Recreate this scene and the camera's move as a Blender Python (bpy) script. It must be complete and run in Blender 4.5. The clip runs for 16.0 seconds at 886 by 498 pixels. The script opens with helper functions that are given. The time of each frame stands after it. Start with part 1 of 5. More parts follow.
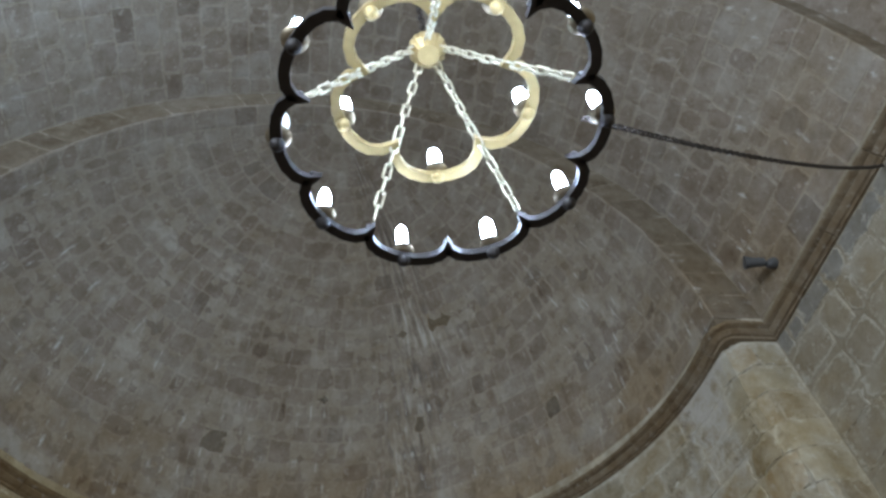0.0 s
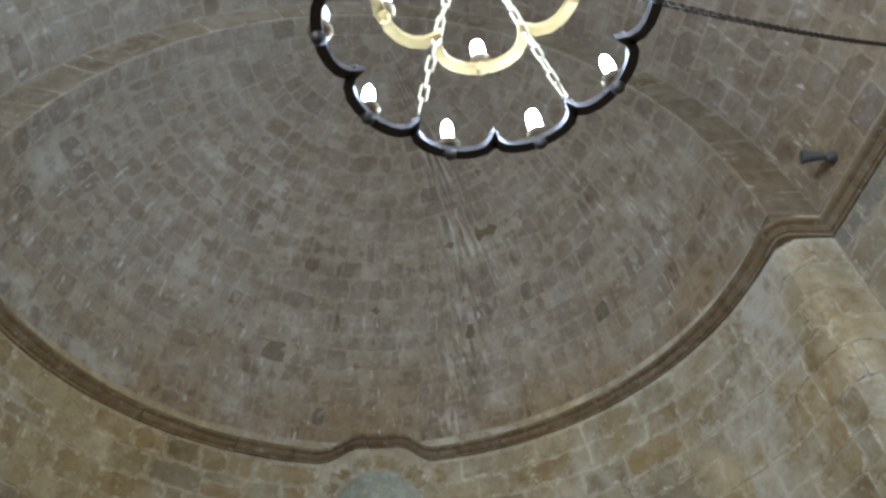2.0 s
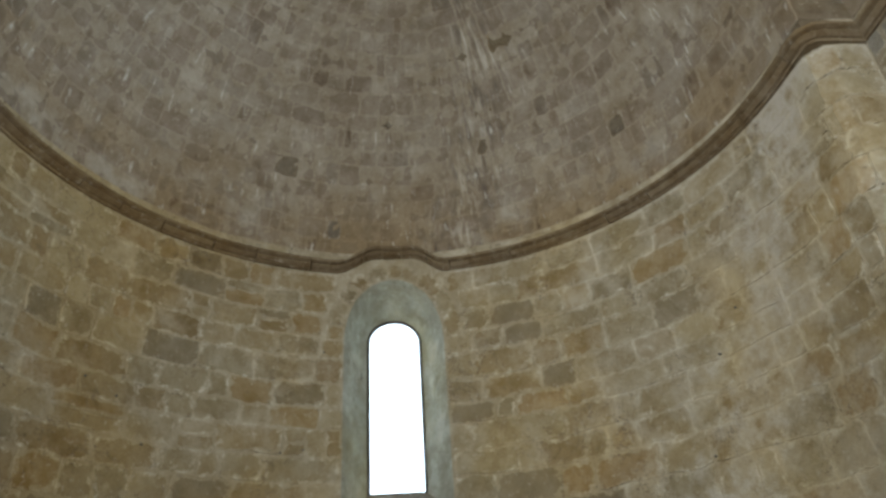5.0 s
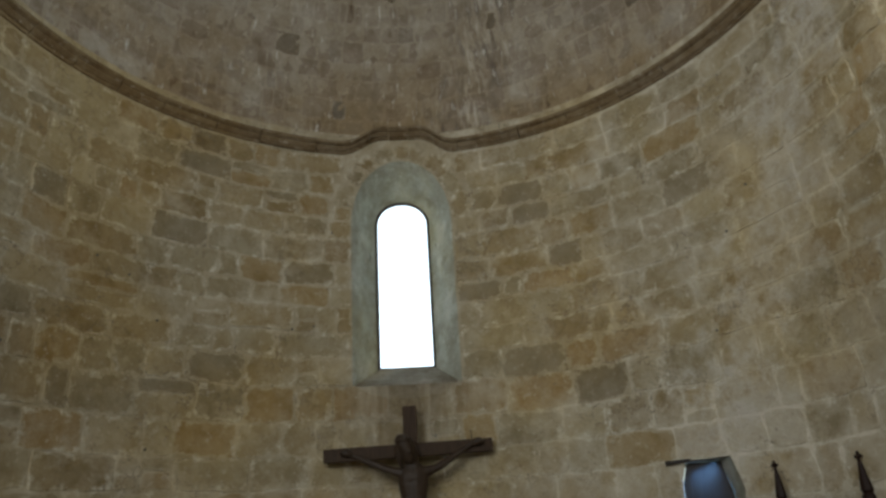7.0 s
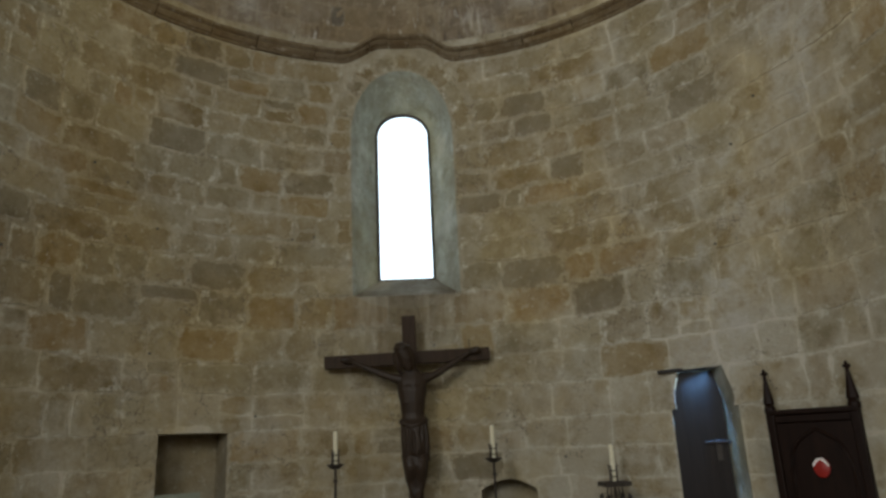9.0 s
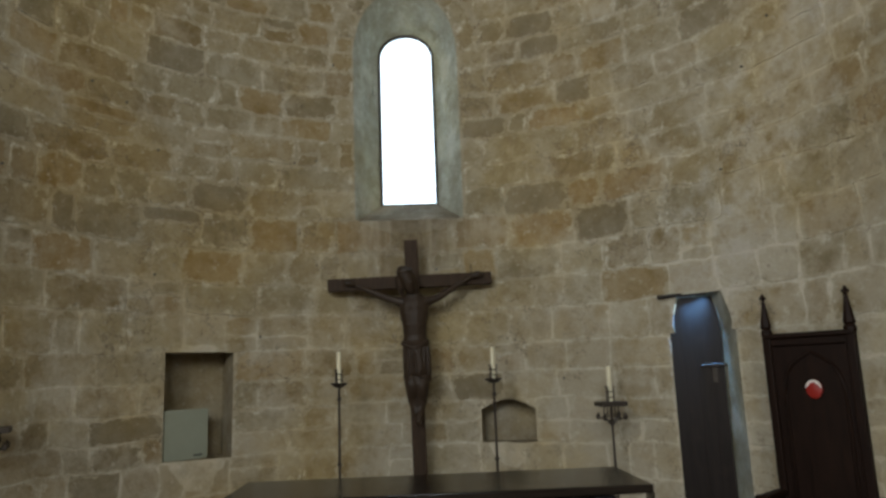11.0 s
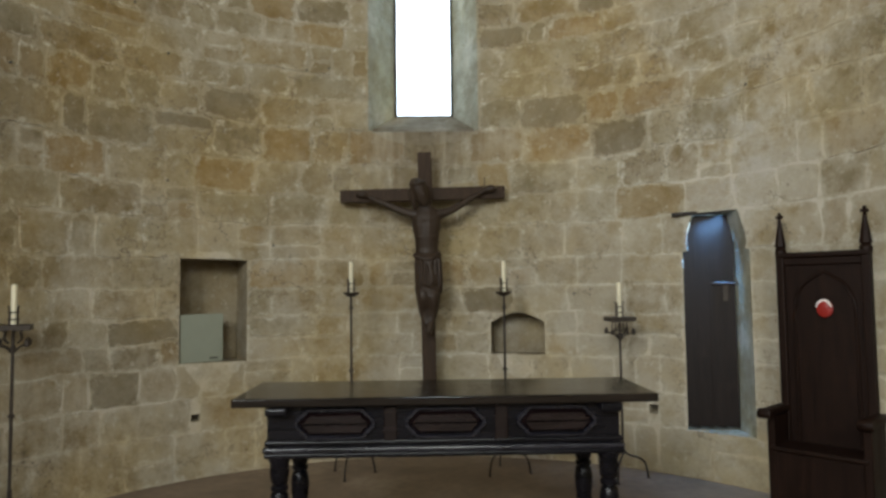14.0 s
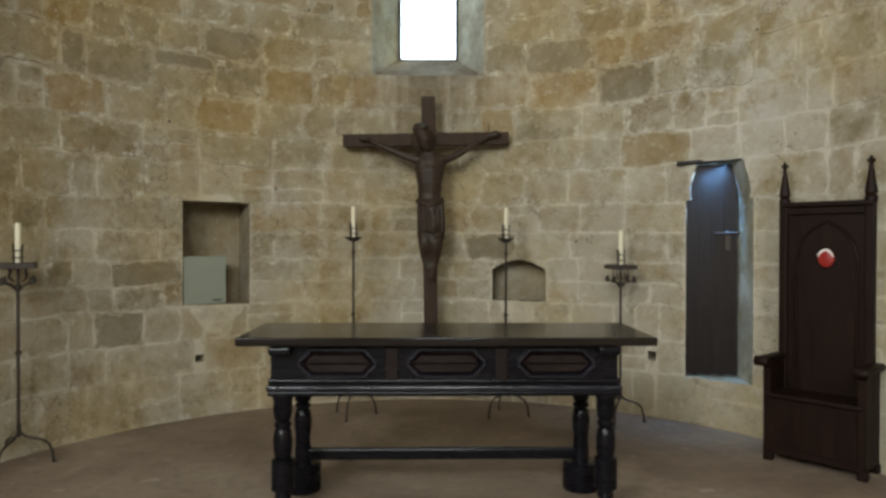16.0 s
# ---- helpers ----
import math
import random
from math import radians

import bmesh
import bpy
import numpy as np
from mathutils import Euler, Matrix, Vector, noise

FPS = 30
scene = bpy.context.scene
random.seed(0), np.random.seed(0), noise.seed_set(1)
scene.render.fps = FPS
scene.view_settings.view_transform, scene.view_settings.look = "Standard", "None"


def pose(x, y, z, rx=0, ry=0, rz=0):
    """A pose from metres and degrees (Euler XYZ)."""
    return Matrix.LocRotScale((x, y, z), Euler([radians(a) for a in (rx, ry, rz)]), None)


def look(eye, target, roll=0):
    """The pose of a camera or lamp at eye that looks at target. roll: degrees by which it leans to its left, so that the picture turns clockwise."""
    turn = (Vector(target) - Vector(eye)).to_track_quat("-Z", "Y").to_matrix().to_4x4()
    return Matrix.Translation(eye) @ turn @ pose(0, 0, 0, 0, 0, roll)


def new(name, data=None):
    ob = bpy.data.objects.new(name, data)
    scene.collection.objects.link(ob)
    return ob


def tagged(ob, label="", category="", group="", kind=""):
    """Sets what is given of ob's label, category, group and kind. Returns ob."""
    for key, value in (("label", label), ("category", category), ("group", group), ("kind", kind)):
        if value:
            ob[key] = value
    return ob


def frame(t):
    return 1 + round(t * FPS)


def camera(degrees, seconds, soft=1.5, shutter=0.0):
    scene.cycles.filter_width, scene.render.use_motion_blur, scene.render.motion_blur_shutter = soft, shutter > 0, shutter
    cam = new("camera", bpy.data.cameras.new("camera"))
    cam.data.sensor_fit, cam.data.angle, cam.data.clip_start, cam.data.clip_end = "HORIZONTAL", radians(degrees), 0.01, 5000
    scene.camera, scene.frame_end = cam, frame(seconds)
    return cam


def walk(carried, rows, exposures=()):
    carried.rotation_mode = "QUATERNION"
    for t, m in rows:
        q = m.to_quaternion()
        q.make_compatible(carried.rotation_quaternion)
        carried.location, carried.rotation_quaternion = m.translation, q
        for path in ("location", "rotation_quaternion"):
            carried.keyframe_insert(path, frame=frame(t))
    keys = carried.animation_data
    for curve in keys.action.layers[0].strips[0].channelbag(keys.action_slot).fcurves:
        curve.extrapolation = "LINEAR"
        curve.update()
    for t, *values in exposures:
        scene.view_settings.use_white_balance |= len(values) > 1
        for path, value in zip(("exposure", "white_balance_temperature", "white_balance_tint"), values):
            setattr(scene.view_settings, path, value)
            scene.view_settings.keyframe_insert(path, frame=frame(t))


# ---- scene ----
# ---- camera and walk ----
cam = camera(65.24, 16.0, soft=2.9)
ROWS = [
    (0, -0.041, -3.675, 1.863, -15.401, 52.401, -9.015), (0.5, -0.039, -3.652, 1.844, -12.563, 50.924, -8.198),
    (1, -0.044, -3.645, 1.835, -10.698, 49.319, -7.406), (1.5, -0.048, -3.635, 1.824, -9.391, 47.789, -6.396),
    (2, -0.048, -3.625, 1.814, -8.375, 46.002, -5.662), (2.5, -0.045, -3.609, 1.804, -7.471, 44.055, -5.028),
    (3, -0.043, -3.601, 1.792, -6.842, 41.847, -4.559), (3.5, -0.047, -3.582, 1.79, -6.518, 39.406, -4.342),
    (4, -0.046, -3.591, 1.781, -6.228, 36.69, -4.291), (4.5, -0.053, -3.596, 1.764, -5.971, 34.052, -4.131),
    (5, -0.053, -3.576, 1.751, -5.588, 31.506, -4.001), (7.5, 0.014, -3.495, 1.67, -3.513, 20.637, -3.305),
    (8, 0.024, -3.482, 1.651, -3.327, 19.058, -3.067), (8.5, 0.025, -3.476, 1.641, -3.247, 17.416, -2.915),
    (9, 0.03, -3.471, 1.623, -3.132, 15.832, -2.709), (9.5, 0.038, -3.471, 1.604, -2.992, 14.283, -2.538),
    (10, 0.047, -3.467, 1.589, -2.864, 12.734, -2.455), (12.5, 0.038, -3.432, 1.542, -1.817, 6.932, -1.349),
    (13, 0.04, -3.427, 1.533, -1.616, 5.819, -1.075), (13.5, 0.037, -3.426, 1.525, -1.492, 4.658, -0.862),
    (14, 0.03, -3.421, 1.509, -1.43, 3.557, -0.673), (14.5, 0.03, -3.418, 1.494, -1.345, 2.452, -0.453),
    (15, 0.027, -3.418, 1.483, -1.312, 1.407, -0.262), (15.5, 0.024, -3.417, 1.476, -1.297, 0.366, -0.043),
    (16, 0.025, -3.417, 1.469, -1.257, -0.53, 0.127),
]
walk(cam, [(t, pose(x, y, z, 90 + up, 0, yaw) @ pose(0, 0, 0, 0, 0, roll)) for t, x, y, z, yaw, up, roll in ROWS],
     exposures=[(0, -0.78, 5350, 11), (2.5, -0.36, 5650, 11), (3.5, -0.34, 5950, 11), (5, -0.48, 6250, 10), (7.5, -0.94, 6300, 10), (9, -0.96, 6300, 10),
                (10, -0.88, 6300, 10), (12.5, -0.30, 6300, 10), (14, -0.13, 6300, 10), (16, -0.02, 6300, 10)])

# ---- world and lights ----
world = bpy.data.worlds.new("sky")
scene.world = world
world.use_nodes = True
wn = world.node_tree
sky = wn.nodes.new("ShaderNodeTexSky")
sky.sky_type, sky.sun_disc = "NISHITA", False
sky.sun_elevation, sky.sun_rotation = radians(42), radians(200)
wn.nodes["Background"].inputs[1].default_value = 0.15
wn.links.new(sky.outputs[0], wn.nodes["Background"].inputs[0])


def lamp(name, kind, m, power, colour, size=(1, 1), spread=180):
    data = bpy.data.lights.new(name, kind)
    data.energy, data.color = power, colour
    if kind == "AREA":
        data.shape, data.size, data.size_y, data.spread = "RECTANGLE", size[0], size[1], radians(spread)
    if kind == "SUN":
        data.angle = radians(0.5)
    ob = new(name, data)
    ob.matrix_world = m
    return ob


lamp("sun", "SUN", look((-6, -14, 14), (0, 0, 0)), 3.0, (1.0, 0.95, 0.86))
# daylight in the openings: apse window, door, and assumed, unseen west, nave, south windows
lamp("west_window_daylight", "AREA", look((0, -11.8, 5.6), (0, 0, 2.6)), 410, (0.98, 1.0, 0.89), (2.3, 3.6))
lamp("nave_window_daylight", "AREA", look((-3.62, -7.0, 4.55), (3.5, -0.5, 4.2)), 790, (0.95, 0.98, 0.95), (3.2, 2.3))
lamp("apse_window_daylight", "AREA", look((0.02, 4.1, 4.3), (0.02, 0, 3.7)), 50, (0.82, 0.96, 1.0), (1.2, 3.0))
lamp("south_window_daylight", "AREA", look((3.62, -5.6, 5.0), (-3.2, -3.4, 8.0)), 210, (0.80, 0.92, 1.0), (1.3, 1.3), 85)
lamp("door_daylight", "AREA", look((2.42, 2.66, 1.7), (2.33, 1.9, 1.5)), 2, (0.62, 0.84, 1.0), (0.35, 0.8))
# unseen fill lamp added under the lintel to tint the leaf's top blue
lamp("door_leaf_fill", "AREA", look((2.33, 2.095, 2.108), (2.33, 2.20, 1.75)), 5, (0.15, 0.45, 1.0), (0.20, 0.05), 80)

# ---- sizes ----
R = 3.067            # apse radius
ZC = 5.517           # underside of the cornice
ZS = 5.777           # springing of half dome and vaults
DB = 3.27            # rise of the half dome
YF = -0.233          # front of the apse arch
VA, VB = 3.503, 3.55   # chancel vault, half width and rise
YV = -2.40           # end of the chancel
NA, NB = 3.75, 3.82    # nave vault
YW = -12.0           # west wall
rng = random.Random(7)


# ---- materials ----
def shader(name, rough=0.85, metal=0.0):
    m = bpy.data.materials.new(name)
    m.use_nodes = True
    t = m.node_tree
    b = t.nodes["Principled BSDF"]
    b.inputs["Roughness"].default_value, b.inputs["Metallic"].default_value = rough, metal
    return m, t, b


def put(t, socket, value):
    if hasattr(value, "is_output"):
        t.links.new(value, socket)
    elif isinstance(value, tuple) and len(value) == 3 and socket.type == "RGBA":
        socket.default_value = (*value, 1)
    else:
        socket.default_value = value


def place(t, stretch=(1, 1, 1), world_space=True):
    if world_space:
        src = t.nodes.new("ShaderNodeNewGeometry").outputs["Position"]
    else:
        src = t.nodes.new("ShaderNodeTexCoord").outputs["Object"]
    n = t.nodes.new("ShaderNodeMapping")
    t.links.new(src, n.inputs[0])
    n.inputs["Scale"].default_value = stretch
    return n.outputs[0]


def grain(t, vec, scale, detail=4, rough=0.6, warp=0.0):
    n = t.nodes.new("ShaderNodeTexNoise")
    t.links.new(vec, n.inputs["Vector"])
    for k, v in (("Scale", scale), ("Detail", detail), ("Roughness", rough), ("Distortion", warp)):
        n.inputs[k].default_value = v
    return n.outputs["Fac"]


def span(t, fac, lo, hi, a=0.0, b=1.0):
    n = t.nodes.new("ShaderNodeMapRange")
    for k, v in zip(range(5), (fac, lo, hi, a, b)):
        put(t, n.inputs[k], v)
    return n.outputs[0]


def mix(t, fac, a, b, kind="MIX"):
    n = t.nodes.new("ShaderNodeMix")
    n.data_type, n.blend_type = "RGBA", kind
    put(t, n.inputs[0], fac), put(t, n.inputs[6], a), put(t, n.inputs[7], b)
    return n.outputs[2]


def ramp(t, fac, stops):
    n = t.nodes.new("ShaderNodeValToRGB")
    n.color_ramp.interpolation = "LINEAR"
    while len(n.color_ramp.elements) < len(stops):
        n.color_ramp.elements.new(0.5)
    for e, (p, c) in zip(n.color_ramp.elements, stops):
        e.position, e.color = p, (*c, 1)
    t.links.new(fac, n.inputs[0])
    return n.outputs[0]


def maths(t, op, a, b=0.0):
    n = t.nodes.new("ShaderNodeMath")
    n.operation = op
    put(t, n.inputs[0], a), put(t, n.inputs[1], b)
    return n.outputs[0]


def bump(t, b, height, strength=0.4, distance=0.01):
    n = t.nodes.new("ShaderNodeBump")
    n.inputs["Strength"].default_value, n.inputs["Distance"].default_value = strength, distance
    t.links.new(height, n.inputs["Height"])
    t.links.new(n.outputs[0], b.inputs["Normal"])


def piece_random(t):
    o = t.nodes.new("ShaderNodeObjectInfo").outputs["Random"]
    g = t.nodes.new("ShaderNodeNewGeometry").outputs["Random Per Island"]
    return maths(t, "FRACT", maths(t, "ADD", o, maths(t, "MULTIPLY", g, 7.31)))


def axes(t):
    n = t.nodes.new("ShaderNodeSeparateXYZ")
    t.links.new(t.nodes.new("ShaderNodeNewGeometry").outputs["Position"], n.inputs[0])
    return n.outputs


def stone(name, stops, lime, lime_amount, stains="", patch=1.1, soot=(0.12, 0.10, 0.085), mortar=None, smear=(0.79, 1.06), ragged=0.85):
    """Weathered limestone: a tone for each block, smeared pointing at its edges, lime wash, stains, grain and pits."""
    m, t, b = shader(name, 0.92)
    b.inputs["Specular IOR Level"].default_value = 0.25
    p = place(t)
    x, y, z = axes(t)
    tone = ramp(t, piece_random(t), stops)
    coarse, mid, fine = grain(t, p, patch, 6, 0.6), grain(t, p, 5.5, 8, 0.7), grain(t, p, 48, 5, 0.7)
    # clouding inside a block
    tone = mix(t, span(t, mid, 0.36, 0.64, 0.0, 0.8), mix(t, 1.0, tone, (0.76, 0.72, 0.64), "MULTIPLY"), mix(t, 0.28, tone, lime))
    rag = grain(t, p, 13, 7, 0.72)
    render = None
    if stains == "sill":
        # an old coat of rough lime that climbs one flank of the wall to the arch
        along = maths(t, "MULTIPLY", maths(t, "ARCTAN2", x, y), R)
        off = maths(t, "SUBTRACT", along, maths(t, "ADD", 2.95, maths(t, "MULTIPLY", maths(t, "SUBTRACT", z, 2.5), 0.53)))
        off = maths(t, "ADD", maths(t, "ABSOLUTE", off), span(t, grain(t, p, 1.7, 7, 0.7), 0.25, 0.75, -0.75, 0.75))
        render = maths(t, "MULTIPLY", span(t, off, 0.05, 0.5, 1, 0), span(t, z, 1.7, 2.4))
    if mortar:
        n = t.nodes.new("ShaderNodeAttribute")
        n.attribute_name = "smear"
        edge = maths(t, "ADD", n.outputs["Fac"], span(t, rag, 0.25, 0.75, -ragged, ragged))
        edge = maths(t, "ADD", edge, span(t, coarse, 0.35, 0.65, -0.15, 0.25))
        if render:
            edge = maths(t, "ADD", edge, maths(t, "MULTIPLY", render, 0.4))
        tone = mix(t, span(t, edge, smear[0], smear[1], 0, 0.85), tone, mortar)
        if stains == "sill":
            clump = maths(t, "MULTIPLY", span(t, edge, 0.45, 0.95), span(t, grain(t, p, 8.5, 9, 0.74), 0.52, 0.585, 0, 0.85))
            tone = mix(t, clump, tone, (0.60, 0.565, 0.48))
        # open joints where the pointing has fallen out
        lost = maths(t, "MULTIPLY", span(t, n.outputs["Fac"], 0.93, 1.1), span(t, grain(t, p, 7, 5, 0.65), 0.545, 0.61, 0, 0.85))
        tone = mix(t, lost, tone, (0.13, 0.10, 0.065))
    # old lime wash, most on one flank of the apse
    wash = maths(t, "ADD", grain(t, p, 2.3, 9, 0.72), span(t, x, 0.5, 2.4, 0.0, 0.07 if stains == "sill" else 0.0))
    if stains == "sill":
        wash = maths(t, "ADD", wash, span(t, z, 1.2, 2.9, 0.10, -0.02))
    if render:
        wash = maths(t, "ADD", wash, maths(t, "MULTIPLY", render, 0.06))
    tone = mix(t, span(t, wash, 0.49, 0.65, 0, lime_amount), tone, lime)
    if render:
        tone = mix(t, maths(t, "MULTIPLY", render, span(t, grain(t, p, 6.5, 9, 0.75), 0.45, 0.55, 0.05, 0.75)), tone, (0.51, 0.482, 0.43))
    tone = mix(t, span(t, coarse, 0.38, 0.62, 0.0, 0.5), tone, mix(t, 1.0, tone, (0.70, 0.64, 0.54), "MULTIPLY"))
    tone = mix(t, span(t, grain(t, p, 1.9, 8, 0.7), 0.55, 0.68, 0, 0.42), tone, mix(t, 1.0, tone, (0.58, 0.53, 0.45), "MULTIPLY"))
    # iron-rich zones of the quarry stone
    tone = mix(t, span(t, grain(t, p, 0.85, 5, 0.6), 0.44, 0.62, 0, 0.0 if stains == "dome" else 0.8), tone, mix(t, 1.0, tone, (1.06, 0.96, 0.72), "MULTIPLY"))
    # bright crusts and dark pits
    tone = mix(t, span(t, grain(t, p, 15, 9, 0.75), 0.57, 0.66, 0, 0.45), tone, mix(t, 0.5, lime, (0.72, 0.68, 0.59)))
    tone = mix(t, span(t, grain(t, p, 17, 5, 0.65), 0.65, 0.72, 0, 0.55), tone, (0.15, 0.12, 0.085))
    tone = mix(t, span(t, fine, 0.35, 0.68, 0.0, 0.22), tone, mix(t, 1.0, tone, (0.55, 0.52, 0.48), "MULTIPLY"))
    if stains == "sill":
        # fine cracks, gathered in a few places
        vein = maths(t, "ABSOLUTE", maths(t, "SUBTRACT", grain(t, p, 5.0, 7, 0.62), 0.5))
        crack = maths(t, "MULTIPLY", span(t, vein, 0.010, 0.003), span(t, grain(t, p, 1.5, 4, 0.6), 0.52, 0.60, 0, 0.8))
        tone = mix(t, crack, tone, (0.11, 0.085, 0.06))
        # rain runs under the window sill
        run = span(t, grain(t, place(t, (5, 0.2, 0.45)), 1.0, 6, 0.65), 0.42, 0.62)
        loose = span(t, grain(t, p, 3.2, 6, 0.65), 0.3, 0.7, -0.4, 0.4)
        drop = maths(t, "ADD", z, loose)
        area = maths(t, "MULTIPLY", span(t, maths(t, "ADD", maths(t, "ABSOLUTE", x), loose), 0.2, 0.95, 1, 0), maths(t, "MULTIPLY", span(t, drop, 2.2, 3.0), span(t, z, 3.02, 3.06, 1, 0)))
        area = maths(t, "MULTIPLY", area, span(t, y, 1.5, 2.0))
        tone = mix(t, maths(t, "MULTIPLY", area, 0.62), tone, mix(t, run, (0.13, 0.10, 0.065), (0.50, 0.46, 0.37)))
    if stains == "dome":
        # runs of damp and pale drips down the shell
        az = maths(t, "ARCTAN2", x, y)
        c = t.nodes.new("ShaderNodeCombineXYZ")
        t.links.new(maths(t, "MULTIPLY", az, 15.0), c.inputs[0])
        t.links.new(maths(t, "MULTIPLY", z, 1.1), c.inputs[1])
        run = grain(t, c.outputs[0], 1.0, 7, 0.65)
        lean = maths(t, "SUBTRACT", az, span(t, z, 5.7, 7.8, 0.22, 0.48))
        c = t.nodes.new("ShaderNodeCombineXYZ")
        t.links.new(maths(t, "MULTIPLY", az, 44.0), c.inputs[0])
        t.links.new(maths(t, "MULTIPLY", z, 3.4), c.inputs[1])
        thin = grain(t, c.outputs[0], 1.0, 4, 0.55)
        run = maths(t, "ADD", maths(t, "MULTIPLY", run, 0.45), maths(t, "MULTIPLY", thin, 0.55))
        area = span(t, maths(t, "ABSOLUTE", lean), 0.04, 0.20, 1.0, 0.0)
        tone = mix(t, maths(t, "MULTIPLY", area, span(t, run, 0.50, 0.60, 0, 0.85)), tone, soot)
        tone = mix(t, maths(t, "MULTIPLY", area, span(t, run, 0.38, 0.47, 0.85, 0)), tone, mix(t, 0.5, lime, (0.6, 0.58, 0.53)))
        # brown damp above the string course
        damp = maths(t, "MULTIPLY", span(t, z, 5.9, 7.0, 0.75, 0.0), span(t, coarse, 0.36, 0.56))
        tone = mix(t, damp, tone, mix(t, 1.0, tone, (0.84, 0.71, 0.50), "MULTIPLY"))
        tone = mix(t, maths(t, "MULTIPLY", maths(t, "MULTIPLY", span(t, thin, 0.62, 0.68), span(t, z, 8.3, 7.4)), span(t, mid, 0.40, 0.56, 0.1, 0.8)), tone, mix(t, 0.6, lime, (0.6, 0.58, 0.53)))
        tone = mix(t, maths(t, "MULTIPLY", maths(t, "MULTIPLY", span(t, thin, 0.40, 0.33), span(t, z, 8.3, 7.4)), span(t, mid, 0.62, 0.44, 0.0, 0.55)), tone, mix(t, 1.0, tone, (0.62, 0.55, 0.48), "MULTIPLY"))
    t.links.new(tone, b.inputs["Base Color"])
    bump(t, b, maths(t, "ADD", maths(t, "ADD", mid, maths(t, "MULTIPLY", rag, 0.5)), maths(t, "MULTIPLY", fine, 0.3)), 0.9, 0.024)
    return m


OCHRE = [(0.0, (0.265, 0.205, 0.105)), (0.14, (0.33, 0.275, 0.17)), (0.3, (0.38, 0.33, 0.22)), (0.44, (0.345, 0.268, 0.14)),
         (0.58, (0.30, 0.265, 0.18)), (0.72, (0.41, 0.362, 0.25)), (0.86, (0.26, 0.225, 0.148)), (0.95, (0.37, 0.278, 0.15)), (1.0, (0.21, 0.178, 0.115))]
GREYED = [(0.0, (0.235, 0.195, 0.16)), (0.2, (0.315, 0.278, 0.235)), (0.4, (0.265, 0.222, 0.182)), (0.6, (0.345, 0.312, 0.268)),
          (0.75, (0.285, 0.238, 0.195)), (0.92, (0.33, 0.30, 0.262)), (1.0, (0.20, 0.166, 0.135))]
SOOTED = [(0.0, (0.165, 0.145, 0.12)), (1.0, (0.215, 0.19, 0.16))]
ROUGH = [(0.0, (0.27, 0.228, 0.16)), (0.3, (0.34, 0.30, 0.225)), (0.55, (0.30, 0.255, 0.18)), (0.8, (0.37, 0.335, 0.26)), (0.93, (0.33, 0.25, 0.15)), (1.0, (0.24, 0.205, 0.15))]
BROWNED = [(0.0, (0.175, 0.142, 0.10)), (0.4, (0.205, 0.172, 0.125)), (0.75, (0.235, 0.20, 0.155)), (1.0, (0.165, 0.136, 0.10))]
GREYBLOCK = [(0.0, (0.25, 0.217, 0.150)), (1.0, (0.305, 0.267, 0.19))]
ORANGED = [(0.0, (0.31, 0.232, 0.115)), (1.0, (0.37, 0.285, 0.15))]
LIME, PALE = (0.485, 0.445, 0.36), (0.415, 0.372, 0.28)
GREYLIME, GREYPALE = (0.41, 0.375, 0.32), (0.375, 0.337, 0.28)
M_WALL = stone("ashlar_limestone", OCHRE, LIME, 0.7, "sill", mortar=PALE)
M_GREYBLOCK = stone("dark_grey_limestone", GREYBLOCK, (0.33, 0.30, 0.235), 0.4, mortar=PALE)
M_ORANGE = stone("iron_stained_limestone", ORANGED, LIME, 0.35, mortar=PALE)
M_CHANCEL = stone("chancel_limestone", ROUGH, (0.42, 0.385, 0.315), 0.5, mortar=(0.44, 0.405, 0.325), smear=(0.74, 1.0))
M_DOME = stone("dome_limestone", GREYED, GREYLIME, 0.6, "dome", mortar=GREYPALE, smear=(0.97, 1.12), ragged=0.22)
M_SOOT = stone("sooted_limestone", SOOTED, (0.26, 0.235, 0.20), 0.4, mortar=GREYPALE, smear=(0.97, 1.12), ragged=0.22)
M_ARCH = stone("arch_limestone", BROWNED, (0.31, 0.275, 0.22), 0.6, "dome", mortar=(0.20, 0.172, 0.13), smear=(0.97, 1.12), ragged=0.3)
M_CORNICE = stone("cornice_limestone", [(0.0, (0.155, 0.11, 0.06)), (0.6, (0.19, 0.138, 0.08)), (1.0, (0.25, 0.195, 0.125))],
                  (0.34, 0.295, 0.225), 0.4)
M_GREYCOURSE = stone("grey_course_limestone", [(0.0, (0.20, 0.19, 0.17)), (1.0, (0.27, 0.255, 0.225))], (0.36, 0.34, 0.29), 0.5, mortar=(0.44, 0.405, 0.325))
M_MORTAR = stone("lime_mortar", [(0.0, PALE), (1.0, PALE)], (0.62, 0.575, 0.48), 0.7, "sill", 0.8)
M_MORTAR_GREY = stone("grey_mortar", [(0.0, GREYPALE), (1.0, GREYPALE)], (0.48, 0.445, 0.385), 0.6, "dome")
M_PLASTER = stone("window_plaster", [(0.0, (0.39, 0.405, 0.35)), (1.0, (0.39, 0.405, 0.35))], (0.58, 0.60, 0.54), 0.9, patch=3.5)

M_SILL = stone("stained_sill_stone", [(0.0, (0.16, 0.135, 0.095)), (1.0, (0.22, 0.19, 0.14))], (0.36, 0.34, 0.28), 0.6, patch=3.0)


